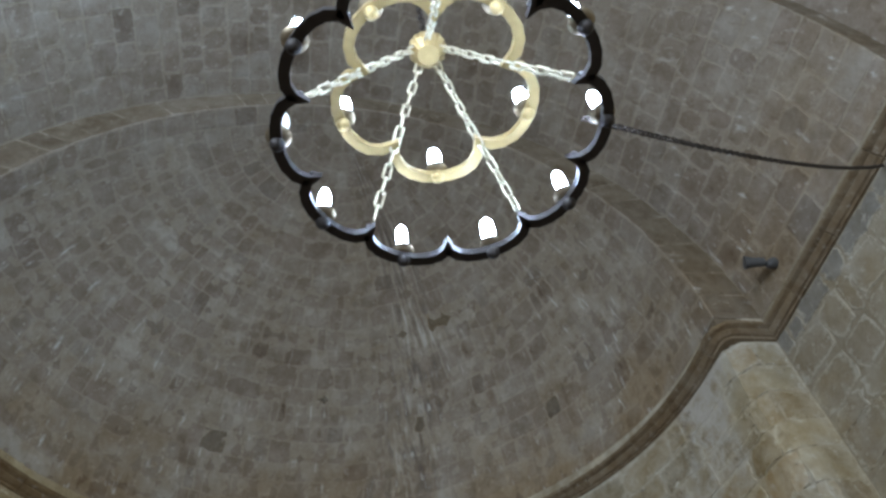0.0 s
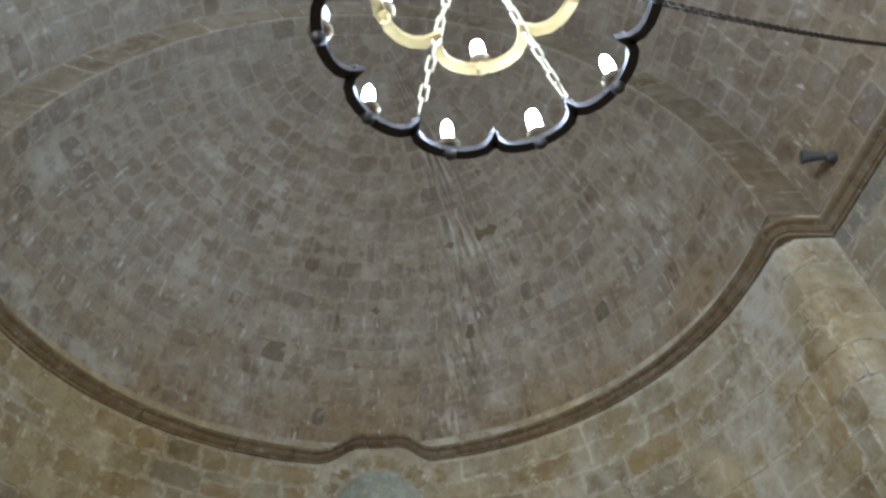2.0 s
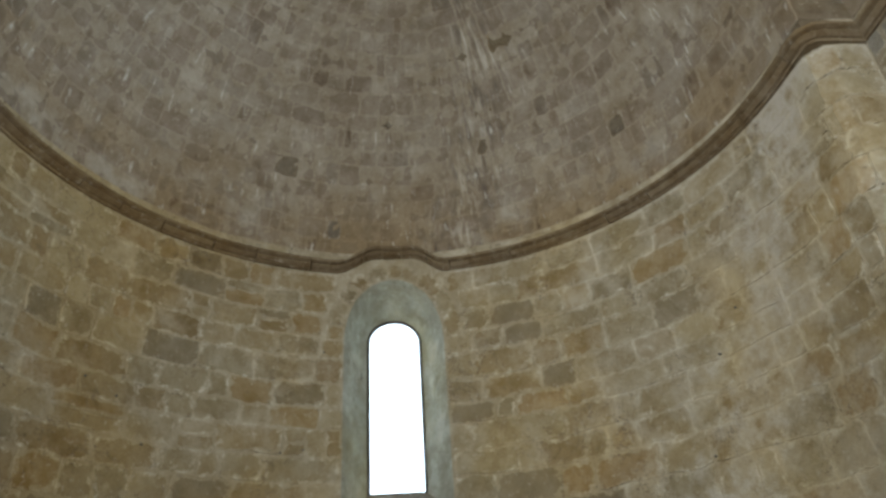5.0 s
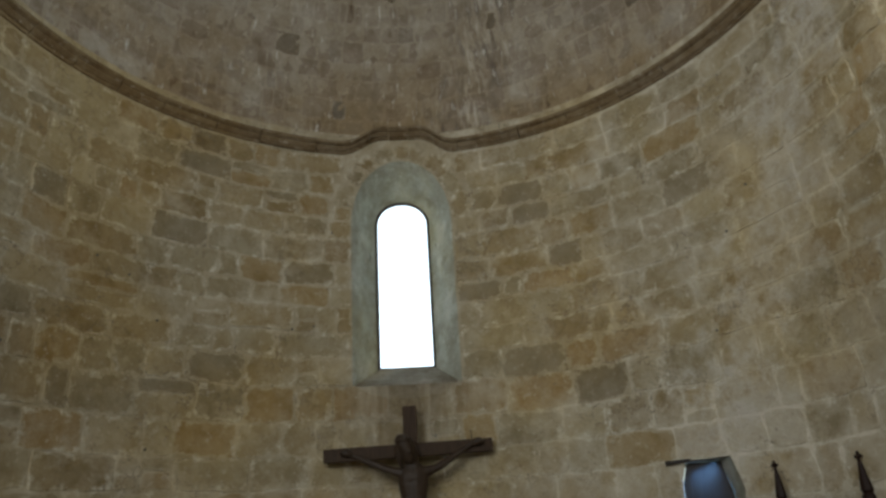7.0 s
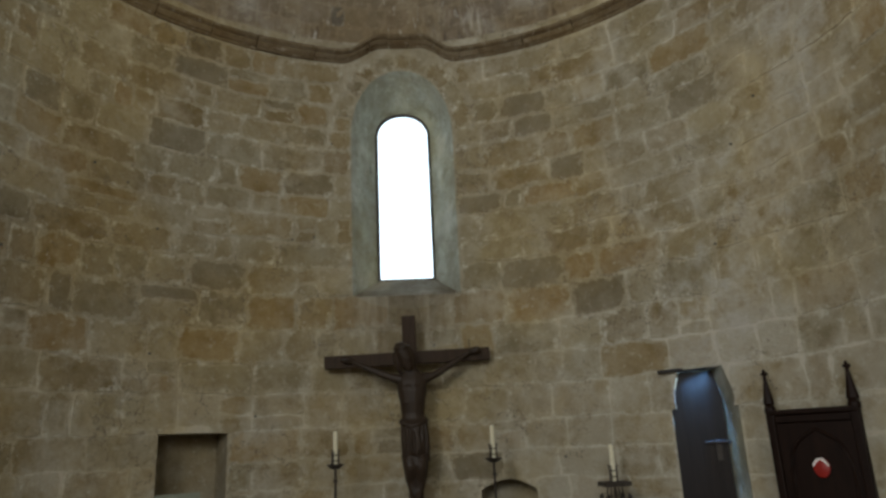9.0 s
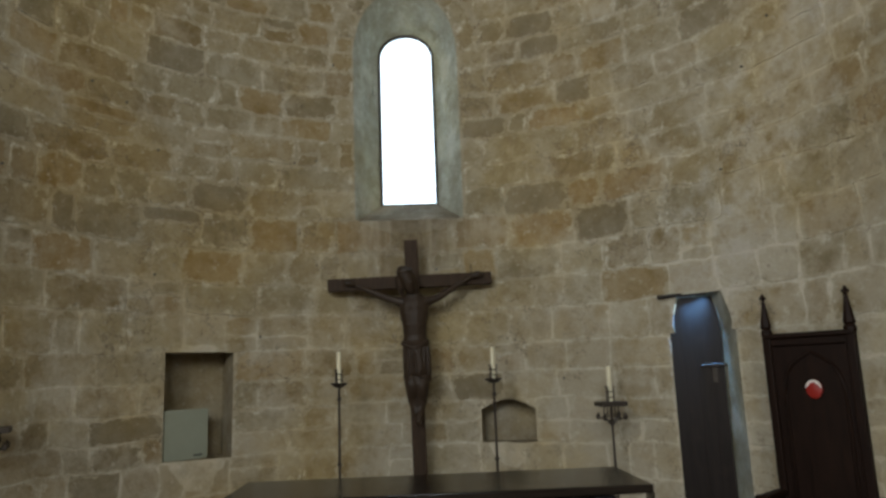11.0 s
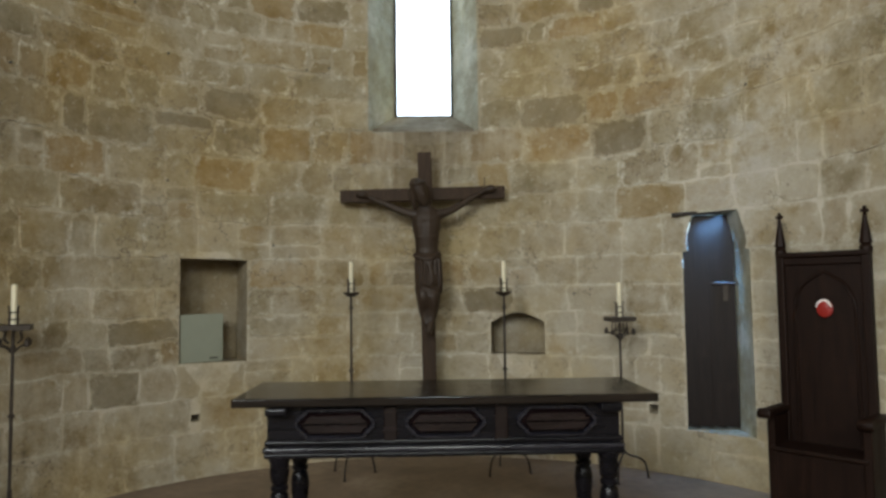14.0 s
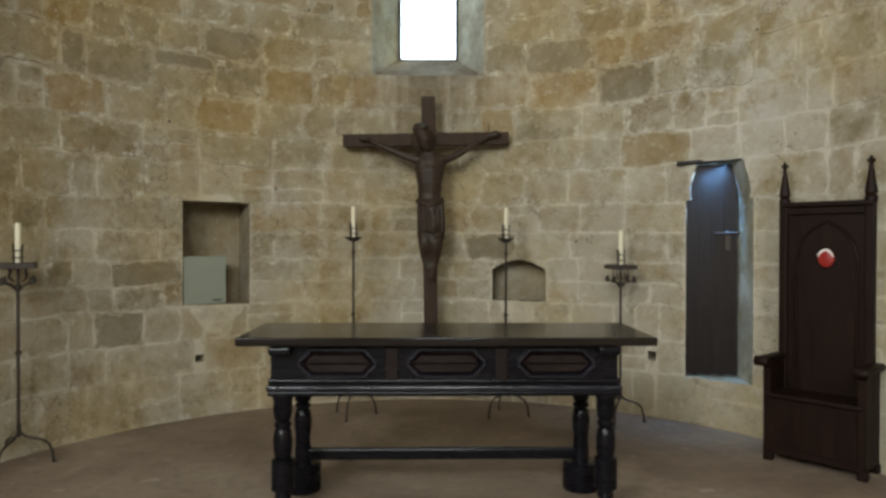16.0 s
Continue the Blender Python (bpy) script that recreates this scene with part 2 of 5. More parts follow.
def floor_material():
    m, t, b = shader("worn_stone_floor", 0.7)
    p = place(t)
    c = ramp(t, grain(t, p, 0.9, 6, 0.65, 0.4), [(0.32, (0.125, 0.088, 0.058)), (0.5, (0.20, 0.15, 0.105)), (0.66, (0.29, 0.235, 0.175))])
    c = mix(t, span(t, grain(t, p, 14, 4), 0.45, 0.7, 0, 0.4), c, (0.10, 0.075, 0.055))
    c = mix(t, span(t, grain(t, p, 5, 3, 0.5), 0.68, 0.73, 0, 0.6), c, (0.36, 0.31, 0.25))
    t.links.new(c, b.inputs["Base Color"])
    bump(t, b, grain(t, p, 18, 5), 0.35, 0.01)
    return m


def wood(name, dark, light, rough=0.45, axis=0, coat=0.0, spec=0.35):
    m, t, b = shader(name, rough)
    st = [14, 14, 14]
    st[axis] = 1.2
    p = place(t, tuple(st), world_space=False)
    g = grain(t, p, 2.2, 5, 0.6, 0.8)
    c = ramp(t, g, [(0.3, dark), (0.7, light)])
    b.inputs["Specular IOR Level"].default_value = spec
    wear = span(t, grain(t, place(t), 6, 4), 0.55, 0.75, 0, 0.35)
    c = mix(t, wear, c, tuple(min(1, v * 1.5) for v in light))
    t.links.new(c, b.inputs["Base Color"])
    t.links.new(span(t, g, 0.2, 0.8, rough - 0.08, rough + 0.14), b.inputs["Roughness"])
    b.inputs["Coat Weight"].default_value, b.inputs["Coat Roughness"].default_value = coat, 0.25
    bump(t, b, g, 0.25, 0.004)
    return m


def plain(name, colour, rough=0.6, metal=0.0, vary=0.35, scale=25):
    m, t, b = shader(name, rough, metal)
    g = grain(t, place(t), scale, 4)
    c = mix(t, span(t, g, 0.3, 0.7, 0, vary), colour, tuple(v * 0.5 for v in colour))
    t.links.new(c, b.inputs["Base Color"])
    t.links.new(span(t, g, 0.2, 0.8, max(0.05, rough - 0.1), min(1, rough + 0.12)), b.inputs["Roughness"])
    bump(t, b, g, 0.2, 0.003)
    return m


def glow(name, colour, strength):
    m, t, b = shader(name)
    b.inputs["Base Color"].default_value = (*colour, 1)
    b.inputs["Emission Color"].default_value, b.inputs["Emission Strength"].default_value = (*colour, 1), strength
    return m


def glass(name):
    m, t, b = shader(name, 0.35)
    b.inputs["Base Color"].default_value = (0.95, 0.98, 1, 1)
    b.inputs["Transmission Weight"].default_value, b.inputs["IOR"].default_value = 1.0, 1.05
    return m


M_FLOOR = floor_material()
M_TABLE = wood("blackened_walnut", (0.003, 0.003, 0.004), (0.007, 0.006, 0.0085), 0.25, 0, 0.0, 0.2)
M_TABLE_RED = wood("dark_red_walnut", (0.0042, 0.0022, 0.0024), (0.0095, 0.0044, 0.0048), 0.22, 0, 0.1, 0.4)
# lighter blue-black: the sheen of frames and middle moulding is put into the colour
M_TABLE_EDGE = wood("sheened_black_moulding", (0.007, 0.007, 0.010), (0.018, 0.017, 0.024), 0.22, 0, 0.15, 0.4)
M_TOP = wood("polished_table_top", (0.005, 0.0035, 0.003), (0.014, 0.010, 0.0075), 0.11, 0, 0.05, 0.35)
M_CHAIR = wood("dark_oak", (0.0065, 0.0028, 0.0017), (0.0155, 0.0068, 0.0040), 0.5, 2, 0, 0.13)
M_CROSS = wood("cross_timber", (0.024, 0.014, 0.008), (0.056, 0.034, 0.021), 0.65, 2, 0.0, 0.2)
M_STATUE = wood("carved_wood", (0.020, 0.012, 0.007), (0.042, 0.026, 0.016), 0.5, 2, 0.0, 0.3)
M_DOOR = wood("black_door_planks", (0.009, 0.0058, 0.0048), (0.018, 0.0115, 0.009), 0.42, 2, 0.0, 0.18)
M_IRON = plain("wrought_iron", (0.05, 0.039, 0.031), 0.55, 0.5)
M_IRON_RING = plain("black_painted_iron", (0.048, 0.042, 0.040), 0.5, 0.3)
M_GILT = plain("pale_gilt_metal", (0.50, 0.38, 0.17), 0.45, 0.5, 0.75, 9)
M_CHAIN = plain("galvanised_chain", (0.52, 0.47, 0.34), 0.45, 0.5)
M_WAX = plain("cream_wax", (0.74, 0.68, 0.50), 0.5, 0, 0.12)
M_BULB = glow("lit_bulb", (0.80, 0.91, 1.0), 130)
M_BULB_OFF = plain("white_bulb_glass", (0.8, 0.82, 0.82), 0.25, 0, 0.05)
M_PAN = plain("brass_drip_pan", (0.34, 0.28, 0.19), 0.35, 0.7, 0.5)
M_RED = plain("red_enamel", (0.27, 0.016, 0.011), 0.4, 0, 0.3)
M_WHITE = plain("white_enamel", (0.78, 0.72, 0.68), 0.35, 0, 0.1)
M_PANEL = plain("pale_green_panel_paint", (0.275, 0.295, 0.235), 0.55, 0, 0.15, 6)
M_DARK = plain("dark_label", (0.05, 0.05, 0.045), 0.6)
M_LAMPBODY = plain("grey_lamp_housing", (0.10, 0.10, 0.10), 0.5, 0.3)
M_PANE = glass("frosted_pane")


# ---- mesh helpers ----
def link(name, bm, material, parent=None, label=""):
    me = bpy.data.meshes.new(name)
    bmesh.ops.recalc_face_normals(bm, faces=bm.faces)
    bm.to_mesh(me)
    bm.free()
    me.materials.append(material)
    ob = new(name, me)
    ob.parent = parent
    if label:
        ob["label"] = label
    return ob


part = link


def smooth(ob, angle=40):
    ob.data.shade_smooth()
    ob.data.set_sharp_from_angle(angle=radians(angle))
    return ob


def thing(name, m, label, category, group="", kind=""):
    ob = new(name)
    ob.empty_display_size = 0.1
    ob.matrix_world = m
    return tagged(ob, label, category, group, kind)


def add_box(bm, c, s, bevel=0.0, m=None, segments=1):
    g = bmesh.ops.create_cube(bm, size=1.0)
    vs = g["verts"]
    bmesh.ops.scale(bm, vec=s, verts=vs)
    bmesh.ops.translate(bm, vec=c, verts=vs)
    if bevel:
        es = list({e for v in vs for e in v.link_edges})
        r = bmesh.ops.bevel(bm, geom=es, offset=bevel, segments=segments, affect="EDGES", profile=0.5)
        vs = list({v for v in r["verts"]} | {v for v in vs if v.is_valid})
    if m is not None:
        bmesh.ops.transform(bm, matrix=m, verts=vs)
    return vs


def box(c, s, bevel=0.0, m=None, segments=1):
    bm = bmesh.new()
    add_box(bm, c, s, bevel, m, segments)
    return bm


def add_lathe(bm, prof, n=16, at=(0, 0, 0), m=None):
    """prof: (radius, height) from bottom to top; closed with caps."""
    rings = []
    for r, z in prof:
        ring = []
        for k in range(n):
            a = 2 * math.pi * k / n
            v = Vector((at[0] + r * math.cos(a), at[1] + r * math.sin(a), at[2] + z))
            ring.append(bm.verts.new(m @ v if m is not None else v))
        rings.append(ring)
    for a, b in zip(rings, rings[1:]):
        for k in range(n):
            bm.faces.new((a[k], a[(k + 1) % n], b[(k + 1) % n], b[k]))
    bm.faces.new(rings[0][::-1])
    bm.faces.new(rings[-1])


def lathe(prof, n=16, at=(0, 0, 0), m=None):
    bm = bmesh.new()
    add_lathe(bm, prof, n, at, m)
    return bm


def add_tube(bm, pts, radii, n=8, closed=False, flat=1.0):
    pts = [Vector(p) for p in pts]
    if not hasattr(radii, "__len__"):
        radii = [radii] * len(pts)
    rings = []
    up = Vector((0.13, 0.31, 0.94))
    for i, p in enumerate(pts):
        a = pts[i - 1] if (i or closed) else p
        b = pts[(i + 1) % len(pts)] if (i < len(pts) - 1 or closed) else p
        d = (b - a).normalized()
        x = d.cross(up).normalized()
        y = x.cross(d)
        rings.append([bm.verts.new(p + radii[i] * (x * math.cos(q) + y * math.sin(q) * flat))
                      for q in (2 * math.pi * k / n for k in range(n))])
    pairs = list(zip(rings, rings[1:])) + ([(rings[-1], rings[0])] if closed else [])
    for a, b in pairs:
        for k in range(n):
            bm.faces.new((a[k], a[(k + 1) % n], b[(k + 1) % n], b[k]))
    if not closed:
        bm.faces.new(rings[0][::-1])
        bm.faces.new(rings[-1])


def tube(pts, radii, n=8, closed=False):
    bm = bmesh.new()
    add_tube(bm, pts, radii, n, closed)
    return bm


def glide(pts, steps=6):
    """A smooth line through the points."""
    ps = [Vector(p) for p in pts]
    ps = [ps[0] * 2 - ps[1]] + ps + [ps[-1] * 2 - ps[-2]]
    out = []
    for a, b, c, d in zip(ps, ps[1:], ps[2:], ps[3:]):
        for k in range(steps):
            t = k / steps
            out.append(0.5 * (2 * b + (c - a) * t + (2 * a - 5 * b + 4 * c - d) * t * t + (3 * b - a - 3 * c + d) * t ** 3))
    return out + [ps[-2]]


def sheet(name, verts, faces, material, parent=None, label=""):
    me = bpy.data.meshes.new(name)
    me.from_pydata([tuple(v) for v in verts], [], faces)
    me.materials.append(material)
    ob = new(name, me)
    ob.parent = parent
    if label:
        ob["label"] = label
    return ob


def strip(name, rows, material, parent=None, label=""):
    n = len(rows[0])
    faces = [(i * n + k, i * n + k + 1, (i + 1) * n + k + 1, (i + 1) * n + k) for i in range(len(rows) - 1) for k in range(n - 1)]
    return sheet(name, [v for r in rows for v in r], faces, material, parent, label)


# ---- the shell: surfaces as functions of a length u, a height v and a depth d towards the room ----
QUARTER = math.pi * R / 2
FILLET = 0.20                                  # worn, rounded corner between apse and arch jamb


def rounded_apse(fillet):
    """The apse line, run on round a corner of that radius and along the arch jamb to the chancel wall; and its half length."""
    s0 = -YF - fillet
    s1 = s0 + fillet * math.pi / 2

    def f(u, v, d=0.0):
        a = u / R
        s = abs(u) - QUARTER
        if s <= 0:
            return Vector(((R - d) * math.sin(a), (R - d) * math.cos(a), v))
        t = (s - s0) / (s1 - s0)
        if t <= 0:
            x, y = R - d, -s
        elif t >= 1:
            x, y = R + fillet + s - s1, YF - d
        else:
            q = t * math.pi / 2
            x, y = R + fillet - (fillet + d) * math.cos(q), YF + fillet - (fillet + d) * math.sin(q)
        return Vector((math.copysign(x, u), y, v))
    return f, QUARTER + s1 + VA - R - fillet


on_apse, U_END = rounded_apse(FILLET)
on_course, U_COURSE = rounded_apse(0.07)


def on_dome(u, v, d=0.0):
    """u: azimuth, v: elevation, in radians."""
    k = 1 - d / R
    return Vector((R * k * math.cos(v) * math.sin(u), R * k * math.cos(v) * math.cos(u), ZS + DB * k * math.sin(v)))


def on_vault(a, b):
    def f(u, v, d=0.0):
        """u: along the axis, v: angle from the right springing."""
        return Vector(((a - d) * math.cos(v), u, ZS + (b - d) * math.sin(v)))
    return f


def on_side(x):
    s = math.copysign(1, x)
    return lambda u, v, d=0.0: Vector((x - s * d, u, v))


# openings of the apse wall: outlines (u, z)
def rounded_top(c, half, z0, spring, rise, n=14):
    pts = [(c - half, z0), (c + half, z0), (c + half, spring)]
    pts += [(c + half * math.cos(math.pi * k / n), spring + rise * math.sin(math.pi * k / n)) for k in range(1, n)]
    return pts + [(c - half, spring)]


WIN_C = 0.02
WIN_IN = rounded_top(WIN_C, 0.52, 3.02, 4.72, 0.74)
WIN_OUT = rounded_top(WIN_C + 0.002, 0.250, 3.29, 4.90, 0.262)
WIN_FLARE = rounded_top(WIN_C + 0.01, 0.42, 3.05, 4.95, 0.40)
U_DOOR = (R * math.atan2(2.135, 2.20), R * math.atan2(2.497, 1.782))
DOOR = [(U_DOOR[0], 0.37), (U_DOOR[1], 0.385), (U_DOOR[1], 1.83), (U_DOOR[1] - 0.09, 2.125), (U_DOOR[0] + 0.09, 2.125), (U_DOOR[0], 1.86)]
U_NICHE = (R * math.atan2(-1.995, 2.33), R * math.atan2(-1.53, 2.658))
NICHE = [(U_NICHE[0], 0.945), (U_NICHE[1], 0.935), (U_NICHE[1], 1.812), (U_NICHE[0], 1.812)]
U_AUMBRY = (R * math.atan2(0.624, 3.003), R * math.atan2(1.10, 2.863))
AUMBRY = [(U_AUMBRY[0], 0.93), (U_AUMBRY[1], 0.93), (U_AUMBRY[1], 1.225)]
AUMBRY += [(U_AUMBRY[1] + (U_AUMBRY[0] - U_AUMBRY[1]) * k / 8, 1.225 + 0.09 * math.sin(math.pi * k / 8)) for k in range(1, 8)]
AUMBRY += [(U_AUMBRY[0], 1.225)]


def hole_at(x, y, z, w, h):
    u = R * math.atan2(x, y)
    return [(u - w / 2, z - h / 2), (u + w / 2, z - h / 2), (u + w / 2, z + h / 2), (u - w / 2, z + h / 2)]


PUTLOGS = [hole_at(-1.885, 2.42, 0.495, 0.075, 0.06), hole_at(1.92, 2.39, 0.515, 0.075, 0.08)]


DOOR_WAY = Vector((0.10, 0.995, 0.0)).normalized()     # the passage runs askew through the wall


def askew(p, far):
    """The point where the passage from p meets the circle of that radius."""
    q, d = Vector((p.x, p.y)), Vector((DOOR_WAY.x, DOOR_WAY.y))
    k = -q.dot(d) + math.sqrt(q.dot(d) ** 2 - q.dot(q) + far * far)
    return p + DOOR_WAY * k


DOOR_BACK = [askew(on_apse(u, v), R + 0.75) for u, v in DOOR]
DOOR_FAR = [(R * math.atan2(p.x, p.y), p.z) for p in DOOR_BACK]


def box_of(poly, grow=0.0):
    us, zs = [p[0] for p in poly], [p[1] for p in poly]
    return min(us) - grow, max(us) + grow, min(zs) - grow, max(zs) + grow


def inside(poly, x, y):
    hit = False
    for (x1, y1), (x2, y2) in zip(poly, poly[1:] + poly[:1]):
        if (y1 > y) != (y2 > y) and x < (x2 - x1) * (y - y1) / (y2 - y1) + x1:
            hit = not hit
    return hit


def pierced(name, fn, u0, u1, v0, v1, holes, step, material, parent, depth=0.0):
    """A curved face with holes of any outline."""
    from mathutils.geometry import delaunay_2d_cdt
    pts, edges = [], []
    nu, nv = max(1, round((u1 - u0) / step)), max(1, round((v1 - v0) / (step * 2)))
    outline = [(u0 + (u1 - u0) * k / nu, v0) for k in range(nu)] + [(u1, v0 + (v1 - v0) * k / nv) for k in range(nv)]
    outline += [(u1 - (u1 - u0) * k / nu, v1) for k in range(nu)] + [(u0, v1 - (v1 - v0) * k / nv) for k in range(nv)]
    for loop in [outline] + holes:
        base = len(pts)
        pts += loop
        edges += [(base + k, base + (k + 1) % len(loop)) for k in range(len(loop))]
    for i in range(1, nu):
        for j in range(1, nv):
            p = (u0 + (u1 - u0) * i / nu, v0 + (v1 - v0) * j / nv)
            if not any(inside(h, *p) for h in holes):
                pts.append(p)
    vs, _, fs, *_ = delaunay_2d_cdt([Vector(p) for p in pts], edges, [], 0, 1e-5)
    keep = []
    for f in fs:
        c = sum((vs[k] for k in f), Vector((0, 0))) / len(f)
        if not any(inside(h, c.x, c.y) for h in holes):
            keep.append(tuple(f))
    return sheet(name, [fn(v.x, v.y, depth) for v in vs], keep, material, parent)


def reveal(name, a, b, material, parent, back=False, label=""):
    """The faces between two outlines of as many points, and a back where the recess is blind."""
    n = len(a)
    faces = [(k, (k + 1) % n, n + (k + 1) % n, n + k) for k in range(n)]
    if back:
        faces.append(tuple(range(n, 2 * n)))
    return sheet(name, list(a) + list(b), faces, material, parent, label)


THICK = 0.75
floor_ob = link("floor", box((0, -3.9, -0.1), (9.2, 17.0, 0.2)), M_FLOOR)
tagged(floor_ob, "worn brown stone floor of the church", "floor", kind="structure")

apse = thing("wall_apse", pose(0, 0, 0), "curved apse wall of weathered ochre limestone blocks", "wall", kind="structure")
pierced("mortar_bed", on_apse, -U_END, U_END, 0, ZS, [WIN_IN, DOOR, NICHE, AUMBRY] + PUTLOGS, 0.16, M_MORTAR, apse)
pierced("outer_face", on_apse, -QUARTER, QUARTER, 0, ZS, [WIN_FLARE, DOOR_FAR], 0.3, M_WALL, apse, -THICK)


def ring_at(poly, d):
    return [on_apse(u, v, d) for u, v in poly]


reveal("niche_recess", ring_at(NICHE, 0), ring_at(NICHE, -0.34), M_CHANCEL, apse, True, "rectangular wall niche with plastered back")
reveal("aumbry_recess", ring_at(AUMBRY, 0), ring_at(AUMBRY, -0.26), M_CHANCEL, apse, True, "small wall niche with a low arched head")
for hole in PUTLOGS:
    reveal("putlog_hole", ring_at(hole, 0), ring_at(hole, -0.22), M_WALL, apse, True)
reveal("door_reveal", ring_at(DOOR, 0), DOOR_BACK, M_PLASTER, apse)

window = thing("window_1", pose(0, 0, 0), "narrow round-headed window in a splayed plastered opening", "window", kind="structure")
inner, outer = ring_at(WIN_IN, 0), ring_at(WIN_OUT, -0.46)
strip("splay", [inner[1:] + inner[:1], outer[1:] + outer[:1]], M_PLASTER, window, "pale grey-green plaster splay")
strip("window_sill", [inner[:2], outer[:2]], M_SILL, window, "sloping dirt-brown stone sill")
reveal("outer_reveal", ring_at(WIN_OUT, -0.46), ring_at(WIN_FLARE, -THICK), M_PLASTER, window)
bm = bmesh.new()
add_tube(bm, ring_at(WIN_OUT, -0.452), 0.019, 6, True)
frame_ob = link("window_frame", bm, M_IRON, window, "thin dark iron frame")
pane = sheet("pane", ring_at(WIN_OUT, -0.50), [tuple(range(len(WIN_OUT)))], M_PANE, frame_ob, "bright frosted glass pane")
pane.visible_shadow = False

# dark raised lenses put in for the shade of two holes in the splay
for x, y, z in ((-0.338, 3.405, 4.47), (0.392, 3.395, 4.58)):
    bm = lathe([(0.004, -0.06), (0.02, -0.045), (0.026, 0.0), (0.02, 0.045), (0.004, 0.06)], 10)
    bmesh.ops.scale(bm, vec=(0.45, 1.4, 1.0), verts=bm.verts)
    bmesh.ops.transform(bm, matrix=pose(x, y, z, 0, 0, 25 if x < 0 else -25), verts=bm.verts)
    smooth(link("splay_hole", bm, M_DARK, window, "dark plug drawn for a shaded hole in the splay"))

# apse arch front, jambs, chancel, nave
N_ARC = 48


def arc(a, b, y):
    return [Vector((a * math.cos(math.pi * k / N_ARC), y, ZS + b * math.sin(math.pi * k / N_ARC))) for k in range(N_ARC + 1)]


def legged(a, b, y):
    """A vault's outline with its walls down to the floor."""
    return [Vector((a, y, 0))] + arc(a, b, y) + [Vector((-a, y, 0))]


dome = thing("ceiling_apse", pose(0, 0, 0), "half dome of small grey-brown limestone blocks", "ceiling", kind="structure")
strip("mortar_bed", [[on_dome(-math.pi / 2 + math.pi * k / 40, j * math.pi / 44) for k in range(41)] for j in range(23)], M_MORTAR_GREY, dome)
strip("outer_shell", [[on_dome(-math.pi / 2 + math.pi * k / 24, j * math.pi / 24, -THICK) for k in range(25)] for j in range(13)], M_DOME, dome)
# the half dome leans out to the arch front
arch = thing("wall_arch", pose(0, 0, 0), "stepped brown limestone arch in front of the half dome", "arch", kind="structure")
strip("soffit", [arc(R, DB, 0), arc(R, DB, YF)], M_MORTAR_GREY, arch)
strip("front", [arc(R, DB, YF), arc(VA, VB, YF)], M_MORTAR_GREY, arch)
chancel = thing("wall_chancel", pose(0, 0, 0), "rough limestone chancel wall with pale mortar", "wall", kind="structure")
for side in (1, -1):
    sheet("mortar_bed", [(side * VA, YF, 0), (side * VA, YV, 0), (side * VA, YV, ZS), (side * VA, YF, ZS)], [(0, 1, 2, 3)], M_CHANCEL, chancel)
vault = thing("ceiling_chancel", pose(0, 0, 0), "barrel vault of greyed limestone blocks", "ceiling", kind="structure")
strip("mortar_bed", [arc(VA, VB, YF), arc(VA, VB, YV)], M_MORTAR_GREY, vault)
nave = thing("wall_nave", pose(0, 0, 0), "plain limestone nave walls with a tall west window", "wall", kind="structure")
strip("east_face", [legged(VA, VB, YV), legged(NA, NB, YV)], M_ARCH, nave)
for side in (1, -1):
    holes = [[(-8.6, 3.4), (-5.4, 3.4), (-5.4, 5.7), (-8.6, 5.7)]] if side < 0 else [[(-6.25, 4.35), (-4.95, 4.35), (-4.95, 5.65), (-6.25, 5.65)]]
    pierced("side_wall", on_side(side * NA), YW, YV, 0, ZS, holes, 0.6, M_WALL, nave)
pierced("west_wall", lambda u, v, d=0.0: Vector((u, YW, v)), -NA, NA, 0, ZS + NB, [rounded_top(0, 1.2, 3.7, 6.3, 1.1)], 0.5, M_WALL, nave)
nave_vault = thing("ceiling_nave", pose(0, 0, 0), "plain limestone barrel vault over the nave", "ceiling", kind="structure")
strip("soffit", [arc(NA, NB, YV), arc(NA, NB, -7.0), arc(NA, NB, YW)], M_DOME, nave_vault)
strip("outer_shell", [arc(NA + 0.5, NB + 0.5, YF), arc(NA + 0.5, NB + 0.5, YW)], M_DOME, nave_vault)

for side in (1, -1):
    part("springer", box((side * (R + VA) / 2, YF + 0.17, (ZC + ZS) / 2 + 0.06), (VA - R - 0.006, 0.333, ZS - ZC - 0.126), 0.004), M_ARCH, arch)

# ---- cornice, built of blocks ----
cornice = thing("cornice", pose(0, 0, 0), "brown moulded stone string course under the half dome", "cornice", kind="structure")
PROFILE = [(-0.05, 0.0), (0.022, 0.0), (0.028, 0.022), (0.044, 0.026), (0.066, 0.05), (0.074, 0.072), (0.068, 0.078), (0.095, 0.088),
           (0.108, 0.10), (0.11, 0.128), (0.085, 0.14), (-0.05, 0.155)]


def hump(x):
    """The string course lifts over the window head."""
    if -0.60 < x < -0.15:
        return 0.2 * (0.5 - 0.5 * math.cos(math.pi * (x + 0.60) / 0.45))
    if -0.15 <= x <= 0.24:
        return 0.2
    if 0.24 < x < 0.62:
        return 0.2 * (0.5 + 0.5 * math.cos(math.pi * (x - 0.24) / 0.38))
    return 0.0


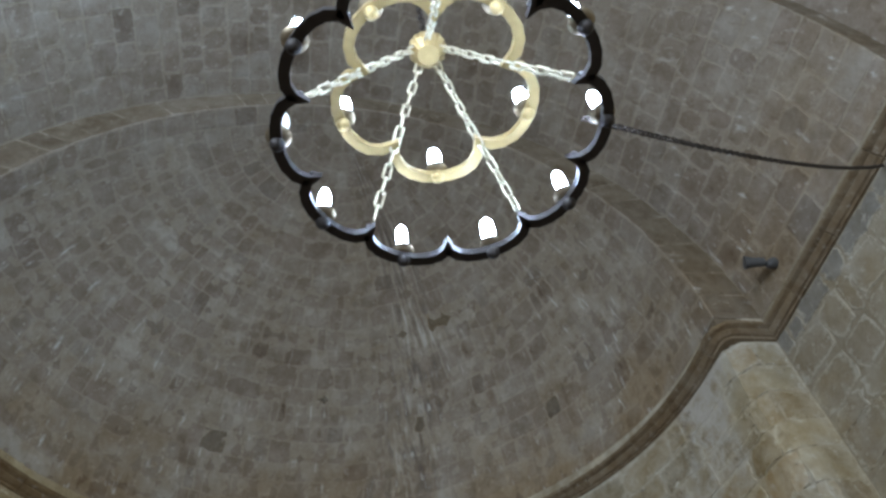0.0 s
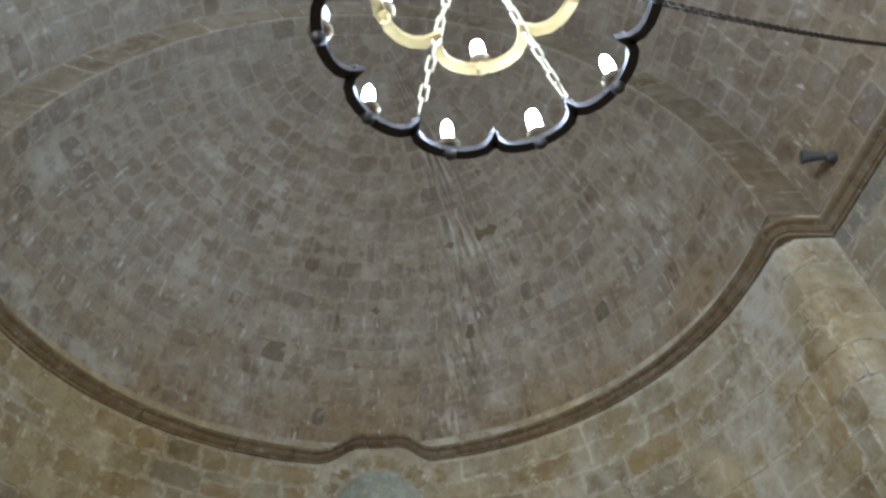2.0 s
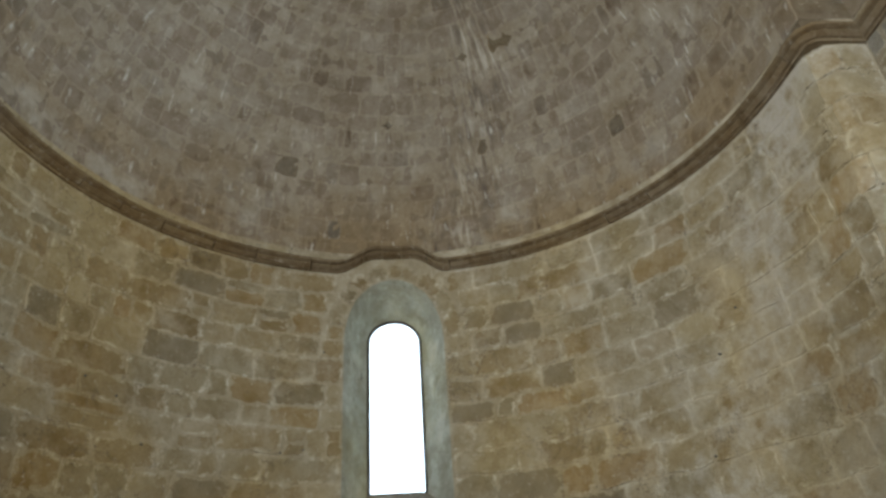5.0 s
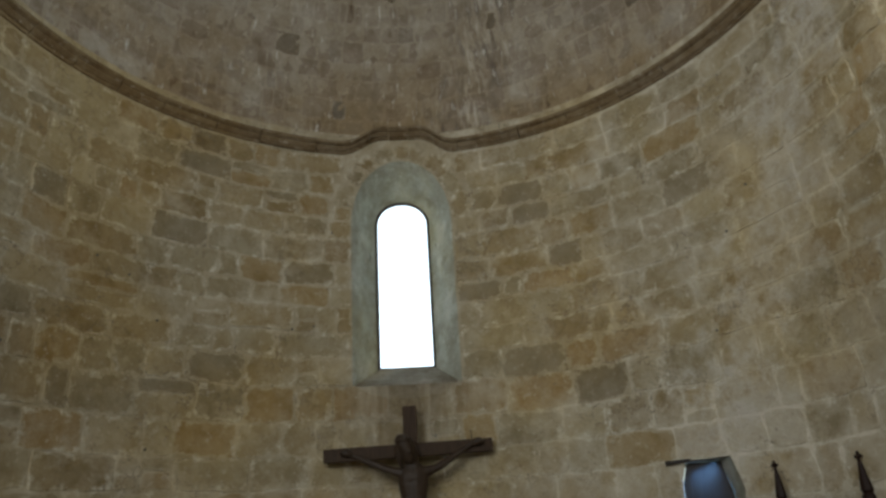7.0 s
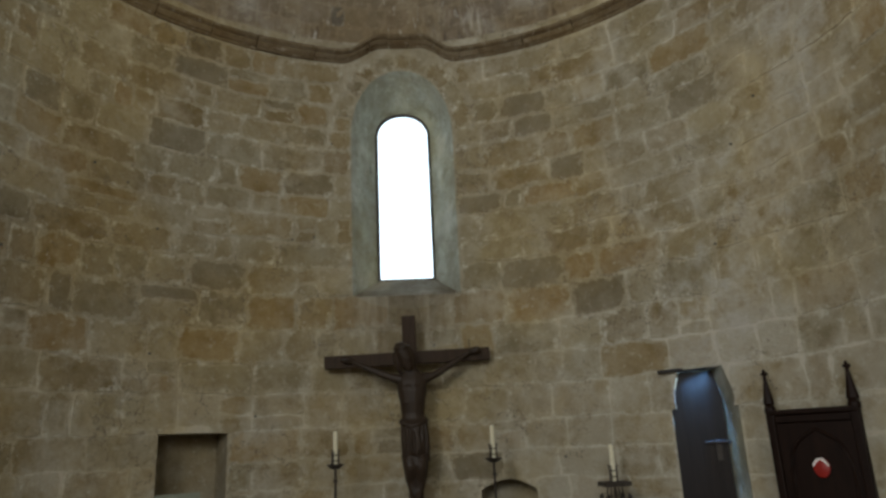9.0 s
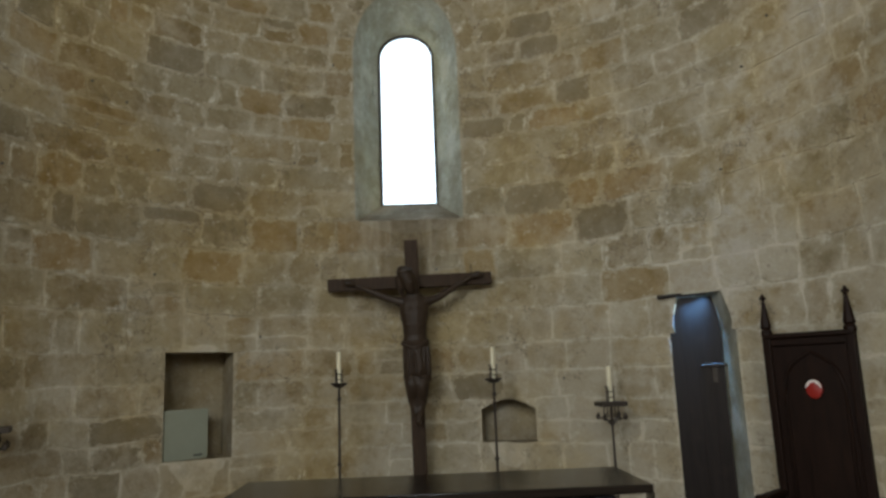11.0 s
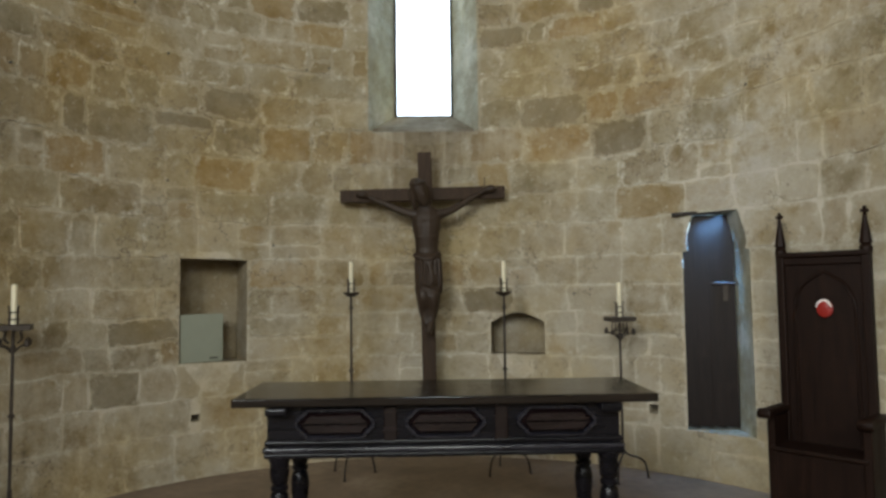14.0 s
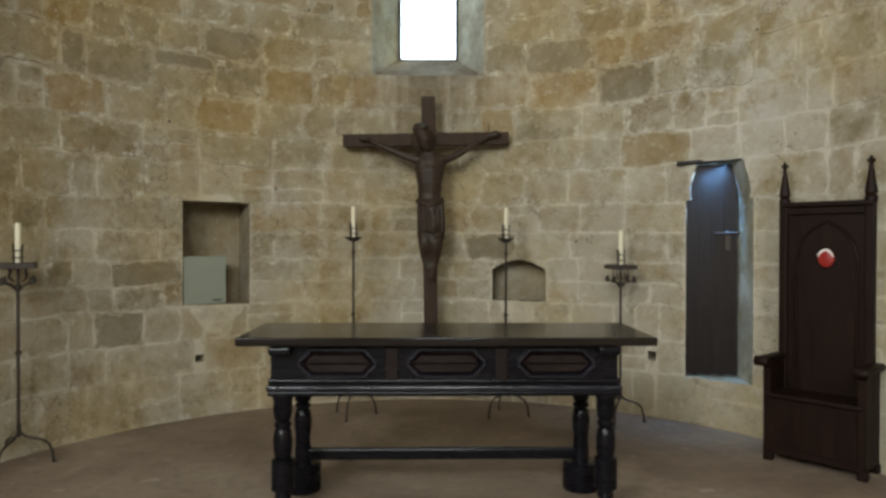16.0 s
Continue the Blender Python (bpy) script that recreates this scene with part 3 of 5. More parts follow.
def course_block(fn, u0, u1, steps, parent, material=M_CORNICE, lift=None, grow=0.0):
    vs, fs, n = [], [], len(PROFILE)
    for k in range(steps + 1):
        u = u0 + (u1 - u0) * k / steps
        dz = lift(u) if lift else 0.0
        for d, z in PROFILE:
            vs.append(fn(u, ZC + z * 0.87 + dz, d + (grow if d > 0 else 0)))
    for k in range(steps):
        for j in range(n):
            fs.append((k * n + j, k * n + (j + 1) % n, (k + 1) * n + (j + 1) % n, (k + 1) * n + j))
    fs += [tuple(range(n))[::-1], tuple(range(steps * n, steps * n + n))]
    return smooth(sheet("block", vs, fs, material, parent), 30)


u = -U_COURSE
while u < U_COURSE - 0.01:
    w = rng.uniform(0.42, 0.7)
    if abs(u) < 0.75:
        w = rng.uniform(0.2, 0.3)
    end = min(u + w, U_COURSE)
    if U_COURSE - end < 0.2:
        end = U_COURSE
    near = end > -0.64 and u < 0.66
    course_block(on_course, u + 0.004, end - 0.004, 14 if abs(u) > QUARTER - 0.7 else 6, cornice, lift=hump if near else None, grow=rng.uniform(-0.006, 0.006))
    u = end
for side in (1, -1):
    edge = on_side(side * VA)
    u = YF
    while u > YV + 0.05:
        end = max(u - rng.uniform(0.45, 0.7), YV)
        course_block(edge, u - 0.004, end + 0.004, 1, cornice, lift=lambda q: 0.004)
        u = end

# ---- dark oak table that serves as the altar ----
TX = 0.128
table = thing("altar_table", pose(TX, 0, 0), "dark carved wooden altar table with turned legs and panelled apron", "table")
bm = box((0, 0.512, 0.9525), (2.2, 0.69, 0.045), 0.008, segments=2)
link("tabletop", bm, M_TOP, table, "polished dark wooden table top")
FY, BY = 0.235, 0.80
part("apron", box((-0.01, 0.50, 0.805), (1.84, 0.52, 0.245), 0.006), M_TABLE, table)
for z, g in ((0.735, 0.018), (0.700, 0.034), (0.672, 0.022)):
    part("moulding", box((-0.01, 0.50, z), (1.85 + g, 0.53 + g, 0.030), 0.011, segments=3), M_TABLE_EDGE if g > 0.03 else M_TABLE, table)
for k in (-1, 1):
    part("bracket", box((-0.01 + k * 0.86, 0.46, 0.905), (0.115, 0.60, 0.045), 0.014, segments=3), M_TABLE, table)


def octagon_frame(cx, y, cz, w, h, rim, cut, out):
    """A raised frame with clipped corners round a sunk panel."""
    bm = bmesh.new()

    def loop(ww, hh, c, yy):
        return [bm.verts.new((cx + sx * ww / 2 + dx, yy, cz + sz * hh / 2 + dz)) for sx, sz, dx, dz in (
            (-1, -1, c, 0), (1, -1, -c, 0), (1, -1, 0, c), (1, 1, 0, -c), (1, 1, -c, 0), (-1, 1, c, 0), (-1, 1, 0, -c), (-1, -1, 0, c))]
    loops = [loop(w, h, cut, y), loop(w - rim * 0.5, h - rim * 0.5, cut, y - out), loop(w - rim * 1.3, h - rim * 1.3, cut, y - out),
             loop(w - rim * 2, h - rim * 2, cut * 0.9, y - 0.002)]
    for a, b in zip(loops, loops[1:]):
        for k in range(8):
            bm.faces.new((a[k], a[(k + 1) % 8], b[(k + 1) % 8], b[k]))
    return bm


def octagon_panel(cx, y, cz, w, h, cut, rise, slope):
    """A raised field with clipped corners and sloping borders."""
    bm = bmesh.new()

    def loop(ww, hh, c, yy):
        return [bm.verts.new((cx + sx * ww / 2 + dx, yy, cz + sz * hh / 2 + dz)) for sx, sz, dx, dz in (
            (-1, -1, c, 0), (1, -1, -c, 0), (1, -1, 0, c), (1, 1, 0, -c), (1, 1, -c, 0), (-1, 1, c, 0), (-1, 1, 0, -c), (-1, -1, 0, c))]
    loops = [loop(w, h, cut, y + 0.01), loop(w, h, cut, y), loop(w - slope, h - slope, cut * 0.9, y - rise), loop(w - slope * 1.5, h - slope * 1.5, cut * 0.85, y - rise)]
    for a, b in zip(loops, loops[1:]):
        for k in range(8):
            bm.faces.new((a[k], a[(k + 1) % 8], b[(k + 1) % 8], b[k]))
    bm.faces.new(loops[0])
    bm.faces.new(loops[-1])
    return bm


for cx, w in ((-0.577, 0.42), (-0.005, 0.425), (0.578, 0.42)):
    rim_ob = part("panel_frame", octagon_frame(cx, FY + 0.004, 0.832, w, 0.165, 0.022, 0.062, 0.020), M_TABLE_EDGE, table)
    part("panel", octagon_panel(cx, FY + 0.002, 0.832, w - 0.052, 0.113, 0.046, 0.020, 0.028), M_TABLE_RED, rim_ob, "dark red raised panel")
for cx in (-0.292, 0.288):
    part("pilaster", box((cx, FY + 0.002, 0.825), (0.07, 0.02, 0.19), 0.007, segments=2), M_TABLE_RED, table)
LEG = [(0.045, 0.0), (0.075, 0.004), (0.078, 0.03), (0.055, 0.055), (0.036, 0.075), (0.036, 0.095), (0.046, 0.115), (0.040, 0.135),
       (0.040, 0.15), (0.062, 0.155), (0.062, 0.315), (0.044, 0.322), (0.050, 0.36), (0.053, 0.42), (0.046, 0.47), (0.036, 0.485),
       (0.047, 0.495), (0.047, 0.51), (0.036, 0.52), (0.047, 0.54), (0.052, 0.58), (0.050, 0.63), (0.058, 0.645), (0.058, 0.665)]
for lx in (-0.872, 0.855):
    smooth(part("leg", lathe(LEG, 14, (lx, 0.275, 0)), M_TABLE, table))
for lx in (-0.842, 0.815):
    smooth(part("leg", lathe([(0.104, 0.0), (0.108, 0.01), (0.108, 0.155), (0.098, 0.165), (0.05, 0.168)] + LEG[11:], 18, (lx, 0.70, 0)), M_TABLE, table))
part("stretcher", box((-0.015, 0.70, 0.214), (1.60, 0.05, 0.07), 0.012, segments=2), M_TABLE, table)

# ---- crucifix on the wall ----
CY = 2.88
crucifix = thing("crucifix", pose(0, CY, 0), "dark wooden crucifix with a carved figure fixed to the apse wall", "crucifix")
upright = box((0, 0, 0), (0.125, 0.07, 2.16), 0.006)
bmesh.ops.transform(upright, matrix=pose(0.04, 0, 1.71, 0, -0.8, 0), verts=upright.verts)
part("upright", upright, M_CROSS, crucifix)
beam = box((0, 0, 0), (1.50, 0.06, 0.115), 0.005)
bmesh.ops.transform(beam, matrix=pose(0.008, -0.012, 2.40, 0, -1.2, 0), verts=beam.verts)
part("crossbeam", beam, M_CROSS, crucifix)


def loft(bm, rings, n=14):
    """rings: (x, y, z, half width, half depth)."""
    made = []
    for x, y, z, a, b in rings:
        made.append([bm.verts.new((x + a * math.cos(q), y + b * math.sin(q), z)) for q in (2 * math.pi * k / n for k in range(n))])
    for p, q in zip(made, made[1:]):
        for k in range(n):
            bm.faces.new((p[k], p[(k + 1) % n], q[(k + 1) % n], q[k]))
    bm.faces.new(made[0][::-1])
    bm.faces.new(made[-1])


bm = bmesh.new()
Y0 = -0.115
loft(bm, [(0.05, Y0 + 0.03, 1.20, 0.035, 0.035), (0.05, Y0 + 0.01, 1.24, 0.05, 0.05), (0.045, Y0, 1.30, 0.062, 0.05), (0.04, Y0 - 0.01, 1.40, 0.085, 0.06),
          (0.045, Y0 - 0.03, 1.48, 0.088, 0.07), (0.05, Y0 - 0.01, 1.56, 0.095, 0.075), (0.05, Y0, 1.70, 0.115, 0.075), (0.045, Y0, 1.78, 0.11, 0.075)])
loft(bm, [(0.05, Y0, 1.74, 0.125, 0.08), (0.045, Y0 - 0.005, 1.82, 0.115, 0.08), (0.04, Y0 - 0.01, 1.90, 0.10, 0.068), (0.038, Y0 - 0.015, 2.00, 0.108, 0.08),
          (0.038, Y0 - 0.015, 2.10, 0.128, 0.088), (0.04, Y0 - 0.005, 2.19, 0.135, 0.08), (0.04, Y0, 2.25, 0.10, 0.065), (0.035, Y0 - 0.02, 2.29, 0.05, 0.05),
          (0.025, Y0 - 0.04, 2.33, 0.045, 0.05)])
# cloth round the hips, with folds and a knot
loft(bm, [(0.05, Y0 - 0.02, 1.55, 0.10, 0.07), (0.05, Y0 - 0.02, 1.57, 0.112, 0.085), (0.05, Y0 - 0.015, 1.62, 0.12, 0.088), (0.05, Y0 - 0.01, 1.76, 0.122, 0.09),
          (0.048, Y0 - 0.01, 1.83, 0.118, 0.088), (0.046, Y0, 1.86, 0.115, 0.08)], 22)
add_tube(bm, glide([(0.145, Y0 - 0.03, 1.82), (0.158, Y0 - 0.05, 1.66), (0.155, Y0 - 0.03, 1.50)]), [0.02] * 13, 8)
add_tube(bm, glide([(0.03, Y0 - 0.09, 1.80), (0.075, Y0 - 0.10, 1.70), (0.085, Y0 - 0.095, 1.60)]), [0.022] * 13, 8)
add_tube(bm, glide([(-0.08, Y0 - 0.06, 1.84), (0.04, Y0 - 0.10, 1.80), (0.16, Y0 - 0.06, 1.85)]), [0.02] * 13, 8)
for k in range(9):
    a = radians(200 + 140 * k / 8)
    x0, y0 = 0.05 + 0.118 * math.cos(a), Y0 - 0.015 + 0.09 * math.sin(a)
    add_tube(bm, glide([(x0, y0, 1.82), (x0 + 0.012 * math.sin(k * 2.1), y0 - 0.004, 1.70), (x0 + 0.015 * math.cos(k * 1.7), y0 - 0.002, 1.575 - 0.02 * (k % 3))], 4),
             [0.006, 0.008, 0.011, 0.012, 0.012, 0.013, 0.013, 0.012, 0.008], 6)
for k in range(4):
    z = 1.99 + 0.045 * k
    for sgn in (-1, 1):
        add_tube(bm, glide([(0.04 + sgn * 0.02, Y0 - 0.088 - 0.004 * k, z + 0.012), (0.04 + sgn * 0.065, Y0 - 0.076, z + 0.004), (0.04 + sgn * 0.105, Y0 - 0.04, z + 0.014)], 4), 0.008, 6)
# legs below the cloth, crossed at the feet
for s in (-1, 1):
    add_tube(bm, glide([(0.05 + s * 0.05, Y0, 1.56), (0.048 + s * 0.046, Y0 - 0.05, 1.47), (0.048 + s * 0.035, Y0 - 0.005, 1.34), (0.05 + s * 0.012, Y0 - 0.02, 1.22)], 6),
             [0.075, 0.073, 0.071, 0.069, 0.067, 0.065, 0.062, 0.06, 0.058, 0.057, 0.055, 0.052, 0.05, 0.047, 0.044, 0.041, 0.039, 0.037, 0.036], 10)
    add_tube(bm, glide([(0.05 + s * 0.02, Y0 - 0.01, 1.25), (0.052, Y0 - 0.045 - 0.02 * (s > 0), 1.18), (0.055, Y0 - 0.07, 1.13)], 4), [0.036, 0.036, 0.034, 0.034, 0.032, 0.03, 0.028, 0.024, 0.014], 8)
# arms up to the beam, with closed palms
for s, hx, hz in ((-1, -0.50, 2.385), (1, 0.575, 2.425)):
    add_tube(bm, glide([(0.04 + s * 0.095, Y0 - 0.005, 2.20), (0.04 + s * 0.21, Y0, 2.235), (0.02 + s * 0.34, Y0 + 0.02, 2.30), (hx, Y0 + 0.05, hz)], 5),
             [0.050, 0.047, 0.043, 0.039, 0.036, 0.034, 0.034, 0.034, 0.033, 0.031, 0.029, 0.027, 0.025, 0.023, 0.021, 0.020], 10)
    add_tube(bm, [(hx - s * 0.01, Y0 + 0.045, hz), (hx + s * 0.03, Y0 + 0.04, hz + 0.012), (hx + s * 0.07, Y0 + 0.035, hz + 0.02), (hx + s * 0.095, Y0 + 0.025, hz + 0.015)],
             [0.024, 0.036, 0.034, 0.016], 8)
# bowed head with hair and beard, leaning to one side
body = set(bm.verts)
loft(bm, [(0.02, Y0 - 0.085, 2.285, 0.02, 0.02), (0.018, Y0 - 0.08, 2.31, 0.042, 0.04), (0.015, Y0 - 0.07, 2.35, 0.058, 0.06), (0.008, Y0 - 0.06, 2.41, 0.066, 0.075),
          (0.0, Y0 - 0.05, 2.46, 0.07, 0.08), (-0.005, Y0 - 0.04, 2.51, 0.06, 0.07), (-0.008, Y0 - 0.035, 2.54, 0.03, 0.035)], 14)
add_tube(bm, [(0.002 + 0.066 * math.cos(2 * math.pi * k / 14), Y0 - 0.05 + 0.074 * math.sin(2 * math.pi * k / 14), 2.488 + 0.008 * (k % 2)) for k in range(14)], 0.012, 6, True)
for s in (-1, 1):
    add_tube(bm, glide([(0.0 + s * 0.06, Y0 - 0.05, 2.46), (0.01 + s * 0.075, Y0 - 0.04, 2.37), (0.015 + s * 0.07, Y0 - 0.04, 2.27)], 4), [0.028, 0.029, 0.03, 0.03, 0.029, 0.027, 0.024, 0.02, 0.012], 8)
add_tube(bm, [(0.018, Y0 - 0.118, 2.42), (0.02, Y0 - 0.138, 2.385), (0.02, Y0 - 0.128, 2.375)], [0.008, 0.014, 0.012], 6)
bmesh.ops.transform(bm, matrix=pose(0.02, Y0, 2.28) @ pose(-0.015, 0, 0.0, 8, -13, 12) @ pose(-0.02, -Y0, -2.28), verts=[v for v in bm.verts if v not in body])
figure = part("statue", bm, M_STATUE, crucifix, "carved dark wooden figure with a hip cloth")
fuse = figure.modifiers.new("fuse", "REMESH")
fuse.mode, fuse.voxel_size, fuse.use_smooth_shade = "VOXEL", 0.007, True
smooth(part("peg", tube([(0.575, -0.04, 2.42), (0.572, -0.03, 2.55)], 0.005, 6), M_IRON, crucifix))
for z in (2.62, 1.0):
    part("wall_bracket", box((0.04, 0.10, z), (0.04, 0.16, 0.03), 0.004), M_IRON, crucifix)


# ---- candle stands ----
def candle_stand(name, x, y, turn, plate, top, tray, label):
    st = thing(name, pose(x, y, 0, 0, 0, turn), label, "candle stand", "candle stands of the altar")
    smooth(part("pole", lathe([(0.011, 0.19), (0.012, 0.24), (0.011, 0.26), (0.011, plate * 0.56), (0.02, plate * 0.56 + 0.008), (0.02, plate * 0.56 + 0.022),
                               (0.011, plate * 0.56 + 0.03), (0.010, plate - 0.14), (0.017, plate - 0.135), (0.017, plate - 0.11), (0.010, plate - 0.105), (0.010, plate)], 10), M_IRON, st))
    for k in range(3):
        a = 2 * math.pi * k / 3
        c, s = math.cos(a), math.sin(a)
        line = [(0.008, 0.28), (0.012, 0.22), (0.05, 0.185), (0.115, 0.165), (0.17, 0.13), (0.195, 0.06), (0.20, 0.006)]
        foot = smooth(part("foot", tube(glide([(r * c, r * s, z) for r, z in line], 4), 0.0085, 7), M_IRON, st))
        part("foot_pad", box((0.205 * c, 0.205 * s, 0.004), (0.03, 0.018, 0.008), 0.002), M_IRON, foot)
    if tray:
        part("tray", box((0, 0, plate + 0.012), (0.21, 0.21, 0.036), 0.003), M_IRON, st)
        for k in range(4):
            a = math.pi / 4 + math.pi * k / 2
            c, s = math.cos(a), math.sin(a)
            line = [(0.012, plate - 0.15), (0.05, plate - 0.115), (0.10, plate - 0.10), (0.125, plate - 0.075), (0.11, plate - 0.06)]
            scroll = smooth(part("scroll", tube(glide([(r * c, r * s, z) for r, z in line], 4), 0.006, 6), M_IRON, st))
            line = [(0.035, plate - 0.09), (0.07, plate - 0.06), (0.06, plate - 0.02), (0.085, plate)]
            smooth(part("scroll", tube(glide([(r * c, r * s, z) for r, z in line], 4), 0.005, 6), M_IRON, st))
            part("leaf_drop", box((0.12 * c, 0.12 * s, plate - 0.09), (0.03, 0.03, 0.045), 0.008), M_IRON, scroll)
        base = plate + 0.03
    else:
        smooth(part("drip_plate", lathe([(0.012, plate - 0.02), (0.03, plate - 0.03), (0.07, plate), (0.072, plate + 0.008), (0.02, plate + 0.002)], 16), M_IRON, st))
        base = plate
    for k in range(4):
        a = math.pi / 4 + math.pi * k / 2
        c, s = math.cos(a), math.sin(a)
        line = [(0.033, base), (0.031, base + 0.06), (0.032, base + 0.10), (0.042, base + 0.122)]
        part("cage_bar", tube(glide([(r * c, r * s, z) for r, z in line], 3), 0.005, 6), M_IRON, st)
    for z in (base + 0.035, base + 0.08):
        part("cage_ring", tube([(0.032 * math.cos(q), 0.032 * math.sin(q), z) for q in (2 * math.pi * k / 12 for k in range(12))], 0.0045, 6, True), M_IRON, st)
    candle = thing("candle", pose(x, y, base + 0.001), "tall unlit cream wax candle in an iron stand", "candle", "candles of the altar")
    h = top - base
    bm = lathe([(0.019, 0.0), (0.0195, h * 0.3), (0.019, h * 0.9), (0.017, h - 0.006), (0.009, h - 0.002), (0.004, h - 0.004)], 14)
    smooth(part("wax", bm, M_WAX, candle))
    part("wick", tube([(0, 0, h - 0.006), (0.001, 0, h + 0.006), (0.004, 0, h + 0.012)], 0.0018, 5), M_DARK, candle, "charred black wick")


candle_stand("candle_stand", -0.605, 2.46, 20, 1.508, 1.775, False, "slender wrought-iron candle stand with a round drip plate")
candle_stand("candle_stand", 0.69, 2.46, 100, 1.50, 1.77, False, "slender wrought-iron candle stand with a round drip plate")
candle_stand("candle_stand", -2.65, 1.16, 25, 1.30, 1.592, True, "wrought-iron candle stand with square scrolled tray")
candle_stand("candle_stand", 1.60, 2.20, 2, 1.262, 1.574, True, "wrought-iron candle stand with square scrolled tray")

# ---- high-backed chair by the wall; x to its right as one faces it, y to the back ----
chair = thing("throne_chair", pose(2.300, 1.230, 0, 0, 0, math.degrees(math.atan2(-0.759, 0.651))), "dark oak high-backed throne with pointed finials", "chair")
W, D, WB = 0.635, 0.285, 0.55
for x in (0.03, W - 0.03):
    part("side_panel", box((x, D / 2, 0.36), (0.045, D - 0.03, 0.60), 0.005), M_CHAIR, chair)
    arm = smooth(part("armrest", box((x - 0.012 * (1 if x < 0.2 else -1), D / 2 - 0.03, 0.685), (0.085, D + 0.06, 0.045), 0.014, segments=3), M_CHAIR, chair))
    smooth(part("arm_scroll", lathe([(0.03, -0.045), (0.034, -0.04), (0.034, 0.04), (0.03, 0.045)], 14, m=pose(x - 0.012 * (1 if x < 0.2 else -1), -0.05, 0.678, 0, 90, 0)), M_CHAIR, arm))
    for y in (0.03, D - 0.03):
        part("foot", box((x, y, 0.03), (0.06, 0.055, 0.06), 0.01, segments=2), M_CHAIR, chair)
    part("front_post", box((x, 0.02, 0.36), (0.05, 0.045, 0.61), 0.006), M_CHAIR, chair)
part("seat", box((W / 2, D / 2 - 0.01, 0.45), (W - 0.05, D + 0.02, 0.03), 0.009, segments=2), M_CHAIR, chair)
part("front_panel", box((W / 2, 0.022, 0.25), (W - 0.08, 0.025, 0.38), 0.004), M_CHAIR, chair)
part("front_rail", box((W / 2, 0.012, 0.08), (W - 0.06, 0.04, 0.045), 0.006), M_CHAIR, chair)
back = part("backrest", box((WB / 2 + 0.035, D - 0.012, 1.08), (WB + 0.0, 0.03, 1.32), 0.004), M_CHAIR, chair)
part("top_rail", box((WB / 2 + 0.035, D - 0.03, 1.735), (WB + 0.02, 0.07, 0.035), 0.008, segments=2), M_CHAIR, chair)
part("back_rail", box((WB / 2 + 0.035, D - 0.034, 1.69), (WB - 0.05, 0.03, 0.05), 0.006), M_CHAIR, chair)
for x in (0.035, WB + 0.02):
    post = part("back_post", box((x, D - 0.025, 0.94), (0.055, 0.06, 1.60), 0.008, segments=2), M_CHAIR, chair)
    fin = bmesh.new()
    add_lathe(fin, [(0.036, 1.735), (0.040, 1.745), (0.040, 1.77), (0.028, 1.785), (0.040, 1.80), (0.034, 1.835), (0.010, 1.985), (0.012, 1.99)], 8, (x, D - 0.025, 0))
    add_box(fin, (x, D - 0.025, 2.005), (0.048, 0.02, 0.022), 0.005)
    add_box(fin, (x, D - 0.025, 2.012), (0.02, 0.02, 0.05), 0.006)
    part("finial", fin, M_CHAIR, post)
# pointed tracery on the backrest
for s in (-1, 1):
    line = [(WB / 2 + 0.035 + s * 0.19, D - 0.035, 1.25), (WB / 2 + 0.035 + s * 0.185, D - 0.035, 1.40), (WB / 2 + 0.035 + s * 0.13, D - 0.035, 1.53), (WB / 2 + 0.035, D - 0.035, 1.62)]
    part("tracery", tube(glide(line, 5), 0.011, 6), M_CHAIR, back)
    part("back_stile", box((WB / 2 + 0.035 + s * 0.19, D - 0.035, 0.86), (0.022, 0.02, 0.80), 0.006), M_CHAIR, back)
badge = thing("round_badge", chair.matrix_world @ pose(0.315, D - 0.046, 1.372, 90, 0, 0), "red oval badge with a white rim crescent on the chair back", "badge")
disc = lathe([(0.052, -0.012), (0.056, 0.0), (0.055, 0.012), (0.045, 0.017)], 28)
bmesh.ops.scale(disc, vec=(0.92, 1.1, 1), verts=disc.verts)
smooth(part("disc", disc, M_RED, badge))
cres = bmesh.new()
top, low = [], []
for k in range(15):
    a = radians(8 + 164 * k / 14)
    top.append((0.050 * math.cos(a), 0.060 * math.sin(a)))
    low.append((0.043 * math.cos(a), 0.026 + 0.024 * math.sin(a) - 0.02 * abs(math.cos(a))))
rings = [[cres.verts.new((x, y, z)) for x, y in row] for row, z in ((low, 0.016), (low, 0.023), (top, 0.023), (top, 0.014))]
for a, b in zip(rings, rings[1:]):
    for k in range(14):
        cres.faces.new((a[k], a[k + 1], b[k + 1], b[k]))
part("crescent", cres, M_WHITE, badge, "white enamel crescent")

